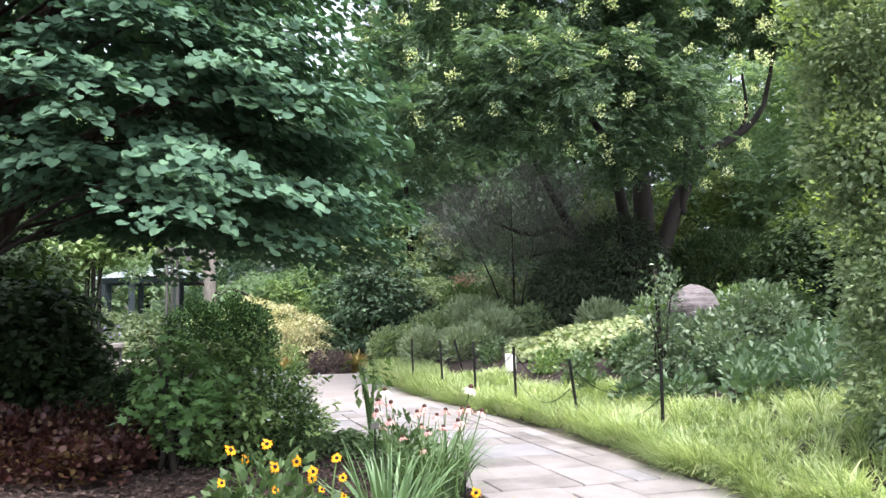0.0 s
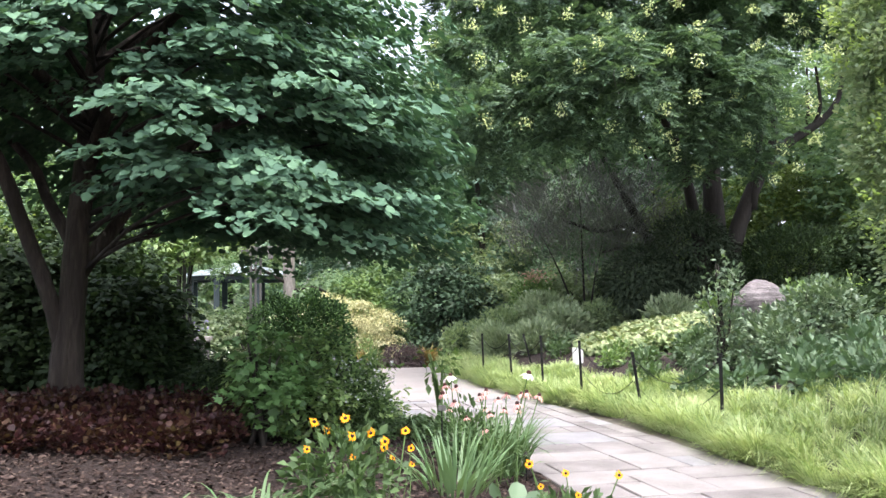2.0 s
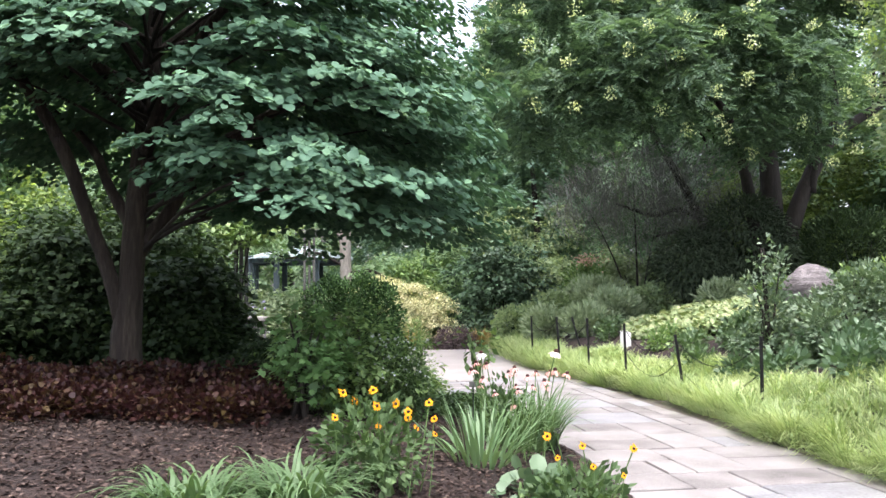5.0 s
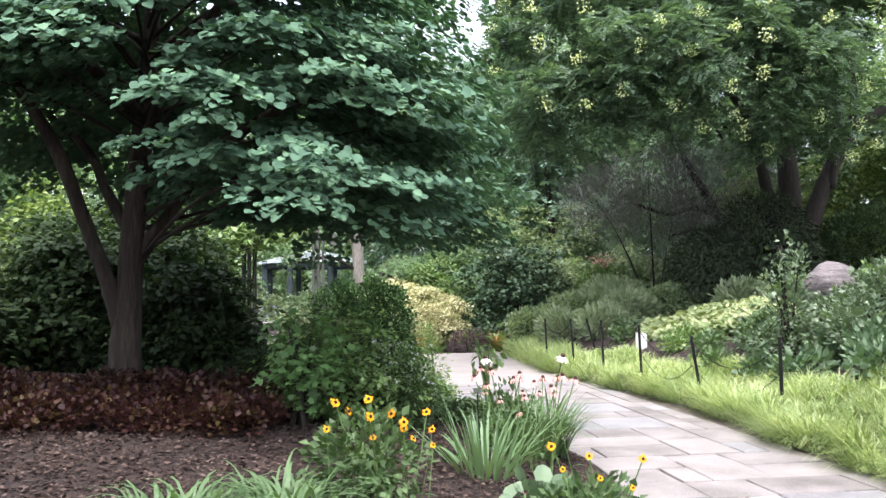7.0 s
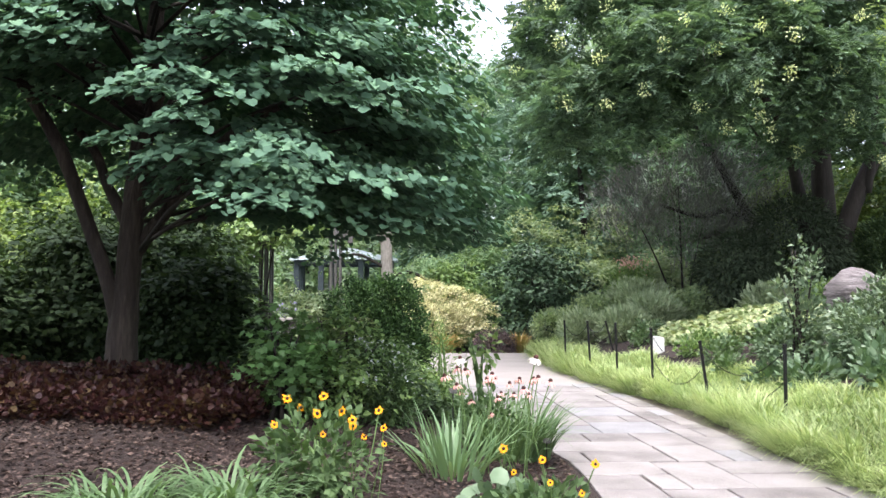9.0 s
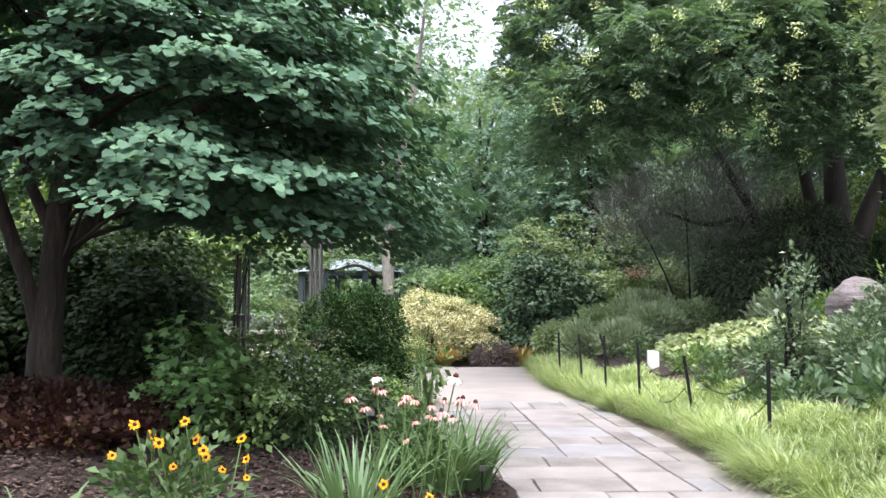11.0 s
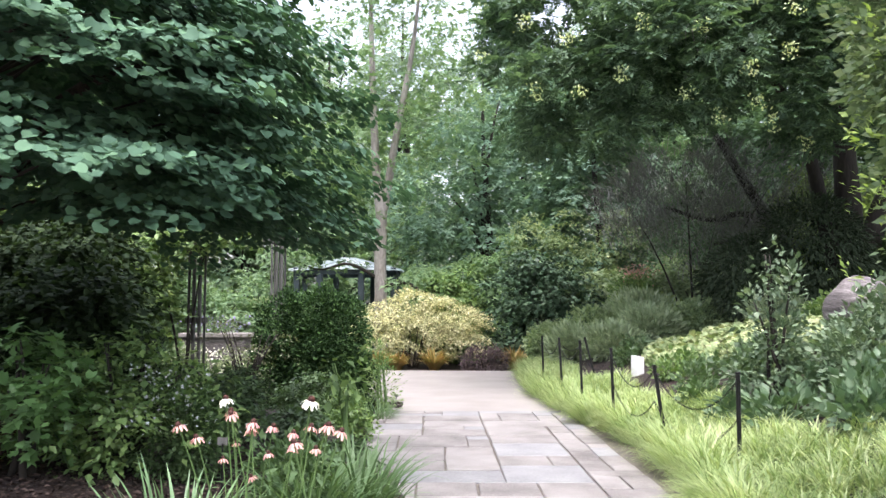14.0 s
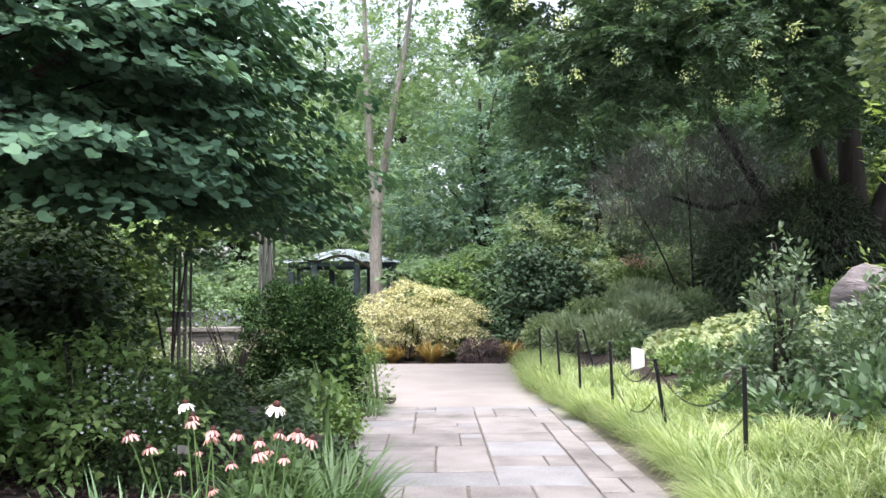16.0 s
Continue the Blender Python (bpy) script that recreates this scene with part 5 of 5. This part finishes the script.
# ---------------------------------------------------------------- trees and shrubs behind, and unseen ones added for shade
def far_tree(x, y, h, r, material, label, n=260, per=34, size=0.34, low=0.25, bark=M_DARK_BARK, conifer=False):
    e = thing("tree", x, y, gz(x, y) - 0.1, label, "tree")
    limb("trunk", [(0, 0, -0.1, 0.02 * h), (0.02 * h, 0, 0.35 * h, 0.014 * h), (0, 0.01 * h, 0.7 * h, 0.008 * h), (0, 0, 0.95 * h, 0.02)], bark, e, 10, 8)
    if conifer:
        t = rng.random(n) ** 0.8
        a = rng.random(n) * 6.283
        rr = r * (1 - t) ** 0.75 * rng.uniform(0.65, 1.0, n) + 0.15
        c = np.stack([np.cos(a) * rr, np.sin(a) * rr, h * (low + (1 - low) * t)], 1)
        d = np.stack([np.cos(a), np.sin(a), np.full(n, -0.3)], 1)
    else:
        balls = []
        for k in range(9):
            a = k * 2.4 + random.random()
            f = (k + 0.5) / 9
            rr = r * (0.25 + 0.75 * math.sin(math.pi * (0.25 + 0.7 * f))) * 0.55
            balls.append((math.cos(a) * rr, math.sin(a) * rr, h * (low + (0.92 - low) * f), r * 0.62, r * 0.6, h * 0.13 + 0.3))
        for b in balls[::2]:
            limb("limb", [(0, 0, b[2] * 0.6, 0.007 * h), (b[0] * 0.5, b[1] * 0.5, b[2] * 0.85, 0.005 * h), (b[0], b[1], b[2], 0.015)], bark, e, 6, 6)
        c, d = blobs(n, balls, 0.75, -0.7)
    leaves("crown", *spray_leaves(c, d, per, size * 5.0, size * 0.8, size * 2.9, 0.3, 0.5), "sprig", material, e)
    return e


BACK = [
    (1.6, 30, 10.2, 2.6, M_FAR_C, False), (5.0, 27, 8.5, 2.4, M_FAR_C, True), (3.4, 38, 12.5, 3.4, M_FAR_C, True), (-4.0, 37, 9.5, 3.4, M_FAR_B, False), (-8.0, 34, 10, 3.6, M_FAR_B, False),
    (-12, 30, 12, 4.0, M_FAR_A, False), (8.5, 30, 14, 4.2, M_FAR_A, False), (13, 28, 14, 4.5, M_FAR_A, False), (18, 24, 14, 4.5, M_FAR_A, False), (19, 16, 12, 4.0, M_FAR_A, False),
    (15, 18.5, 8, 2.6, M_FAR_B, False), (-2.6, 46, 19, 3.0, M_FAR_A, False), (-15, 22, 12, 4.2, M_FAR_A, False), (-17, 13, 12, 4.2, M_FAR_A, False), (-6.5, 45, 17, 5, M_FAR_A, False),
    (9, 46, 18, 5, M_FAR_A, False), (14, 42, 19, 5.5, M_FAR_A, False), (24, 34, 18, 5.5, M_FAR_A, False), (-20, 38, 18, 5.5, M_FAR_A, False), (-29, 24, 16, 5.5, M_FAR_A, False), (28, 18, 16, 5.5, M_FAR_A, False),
    # never in view: five trees added around the camera to cut sky light
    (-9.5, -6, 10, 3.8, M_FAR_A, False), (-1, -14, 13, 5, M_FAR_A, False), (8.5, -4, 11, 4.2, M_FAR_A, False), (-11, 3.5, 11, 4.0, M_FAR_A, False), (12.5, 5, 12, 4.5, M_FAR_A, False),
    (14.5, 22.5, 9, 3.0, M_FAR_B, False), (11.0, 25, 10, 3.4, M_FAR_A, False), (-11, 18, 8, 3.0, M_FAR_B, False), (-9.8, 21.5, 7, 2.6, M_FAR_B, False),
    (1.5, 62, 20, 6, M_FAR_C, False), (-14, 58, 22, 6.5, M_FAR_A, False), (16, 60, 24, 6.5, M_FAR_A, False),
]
# trees past y 40 get the leaf with haze in its colour
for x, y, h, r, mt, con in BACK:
    far_tree(x, y, h, r, M_FAR_HAZE if y > 40 else mt, "tall dark conifer beyond the garden beds" if con else "tall leafy green tree, beyond the garden beds or added out of view", n=int((110 + 32 * r) * (0.5 if y < 6 or abs(x) > 18 else 0.75 if y > 26 and abs(x) < 7 else 1)), per=22, size=0.115 + 0.0026 * abs(y), low=0.1 if con else 0.16, conifer=con)
# the shrubs at y 2.4 and 4.6 are unseen, added to block side light
for x, y, r, h, mt in ((-4.4, 10.6, 0.9, 2.1, M_SHRUB_SHADED), (-3.9, 11.6, 0.8, 2.8, M_SHRUB_SHADED), (-6.2, 10.0, 1.2, 1.4, M_SHRUB_SHADED), (-8.2, 9.2, 1.5, 1.9, M_SHRUB_SHADED), (-5.2, 12.9, 1.1, 2.5, M_SHRUB_SHADED), (-7.6, 12.6, 1.6, 3.0, M_LIT_LIME), (-3.6, 10.7, 0.5, 1.7, M_SHRUB_SHADED), (-2.95, 9.7, 0.45, 1.2, M_SHRUB_SHADED), (-10.5, 11, 1.8, 3.2, M_LIT_LIME), (-5.4, 2.4, 1.3, 2.2, M_SHRUB_SHADED), (-6.6, 4.6, 1.4, 2.6, M_SHRUB_SHADED), (-5.8, 15.5, 1.5, 3.4, M_LIT_LIME),
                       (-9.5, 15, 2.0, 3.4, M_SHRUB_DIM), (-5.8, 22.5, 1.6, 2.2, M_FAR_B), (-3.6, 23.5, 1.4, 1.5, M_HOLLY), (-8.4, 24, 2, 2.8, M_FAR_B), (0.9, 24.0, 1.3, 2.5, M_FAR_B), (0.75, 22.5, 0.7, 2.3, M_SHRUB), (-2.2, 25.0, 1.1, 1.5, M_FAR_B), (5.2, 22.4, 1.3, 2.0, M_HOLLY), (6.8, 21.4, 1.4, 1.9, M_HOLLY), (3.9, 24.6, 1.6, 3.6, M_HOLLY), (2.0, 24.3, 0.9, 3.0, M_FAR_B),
                       (8.8, 21.6, 1.5, 2.2, M_SHRUB_DIM), (9.8, 20.2, 1.8, 3.4, M_LIT_LIME), (12.6, 20.5, 2.0, 4.6, M_LIT_LIME), (8, 23.5, 1.8, 3.6, M_FAR_A), (14.5, 14, 1.8, 3.2, M_FAR_B), (11.5, 20.5, 1.8, 2.6, M_LIT_LIME), (13, 16, 1.7, 2.8, M_LIT_LIME), (10, 13.2, 1.2, 2.0, M_SHRUB_SHADED), (11.5, 10.5, 1.6, 2.8, M_SHRUB_SHADED)):
    # lit, dim and shaded shrubs differ by leaf colour, in place of light
    shrub("background_shrub", x, y, "dense green shrub, filling the garden bed or added out of view", "shrub",
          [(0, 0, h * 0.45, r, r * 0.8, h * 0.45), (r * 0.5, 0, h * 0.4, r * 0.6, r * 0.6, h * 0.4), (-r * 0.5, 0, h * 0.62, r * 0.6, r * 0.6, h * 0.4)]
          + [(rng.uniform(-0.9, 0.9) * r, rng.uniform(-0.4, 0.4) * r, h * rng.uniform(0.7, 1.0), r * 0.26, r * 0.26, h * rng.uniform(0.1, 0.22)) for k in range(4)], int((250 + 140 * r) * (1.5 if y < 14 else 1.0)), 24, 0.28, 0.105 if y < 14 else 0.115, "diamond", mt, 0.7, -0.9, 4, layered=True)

# ---------------------------------------------------------------- flagstones
path = thing("path", 1.2, 7.5, 0, "path of large irregular grey and bluestone flagstones", "path", kind="structure")
bm = bmesh.new()
ys = np.arange(-3.5, 12.31, 0.5)
rw = [[bm.verts.new((x - 1.2, y - 7.5, -0.012)) for x in np.linspace(float(edge_left(y)), float(edge_right(y)), 4)] for y in ys]
for a, b in zip(rw, rw[1:]):
    for k in range(3):
        bm.faces.new((a[k], a[k + 1], b[k + 1], b[k]))
part("joint_bed", bm, M_JOINT, path, "dark sandy joints")


def clip_half(poly, px, py, nx, ny):
    out = []
    for (ax, ay), (bx, by) in zip(poly, poly[1:] + poly[:1]):
        da, db = (ax - px) * nx + (ay - py) * ny, (bx - px) * nx + (by - py) * ny
        if da >= 0:
            out.append((ax, ay))
        if da * db < 0:
            t = da / (da - db)
            out.append((ax + (bx - ax) * t, ay + (by - ay) * t))
    return out


def area(p):
    return abs(sum(a[0] * b[1] - b[0] * a[1] for a, b in zip(p, p[1:] + p[:1]))) / 2


def flagstone(poly, h):
    poly = [(x - 1.2, y - 7.5) for x, y in poly]
    cx, cy = sum(p[0] for p in poly) / len(poly), sum(p[1] for p in poly) / len(poly)
    bm = bmesh.new()
    g = 0.008
    rim = [(x, y) for x, y in poly]
    inn = [(x + (cx - x) * g / max(0.05, math.hypot(cx - x, cy - y)), y + (cy - y) * g / max(0.05, math.hypot(cx - x, cy - y))) for x, y in poly]
    lo = [bm.verts.new((x, y, -0.03)) for x, y in rim]
    md = [bm.verts.new((x, y, h - 0.006)) for x, y in rim]
    hi = [bm.verts.new((x, y, h)) for x, y in inn]
    for a, b in ((lo, md), (md, hi)):
        for k in range(len(poly)):
            bm.faces.new((a[k], a[(k + 1) % len(poly)], b[(k + 1) % len(poly)], b[k]))
    bm.faces.new(hi)
    bmesh.ops.recalc_face_normals(bm, faces=list(bm.faces))
    part("flagstone", bm, M_FLAG_BLUE if random.random() < 0.22 else M_FLAG, path)


cell, TILT = 0.235, radians(2.5)
cols, rowsn = 33, 69
taken = np.zeros((rowsn, cols), bool)
random.seed(5)
ct, st = math.cos(TILT), math.sin(TILT)
for j in range(rowsn):
    for i in range(cols):
        if taken[j, i]:
            continue
        opts = [(3, 2), (2, 3), (4, 2), (2, 2), (3, 3), (3, 1), (2, 1), (4, 3), (1, 2), (1, 1)]
        w8 = [5, 3, 4, 4, 3, 2, 1.5, 2, 1, 0.3]
        while True:
            k = random.choices(range(len(opts)), w8)[0]
            w, h = opts[k]
            if i + w <= cols and j + h <= rowsn and not taken[j:j + h, i:i + w].any():
                break
            w8[k] = 0
            if sum(w8) == 0:
                w = h = 1
                break
        taken[j:j + h, i:i + w] = True
        gap = random.uniform(0.006, 0.012)
        jt = lambda: random.uniform(-0.008, 0.008)
        u0, u1, v0, v1 = i * cell + gap, (i + w) * cell - gap, j * cell + gap, (j + h) * cell - gap
        poly = [(u0 + jt(), v0 + jt()), (u1 + jt(), v0 + jt()), (u1 + jt(), v1 + jt()), (u0 + jt(), v1 + jt())]
        poly = [(-4.6 + u * ct - v * st, -3.9 + u * st + v * ct) for u, v in poly]
        yc = sum(p[1] for p in poly) / 4
        eps = 0.3
        for e_fn, sgn in ((edge_left, 1), (edge_right, -1)):
            x0, x1 = float(e_fn(yc - eps)), float(e_fn(yc + eps))
            nx, ny = 2 * eps, -(x1 - x0)
            q = math.hypot(nx, ny)
            if len(poly) > 2:
                poly = clip_half(poly, (x0 + x1) / 2, yc, sgn * nx / q, sgn * ny / q)
        if len(poly) > 2:
            poly = clip_half(poly, 0, 12.29, 0.06, -1)
        if len(poly) > 2:
            poly = clip_half(poly, 0, -3.4, 0, 1)
        if len(poly) > 2 and area(poly) > 0.012:
            flagstone(poly, random.uniform(0.0, 0.008))
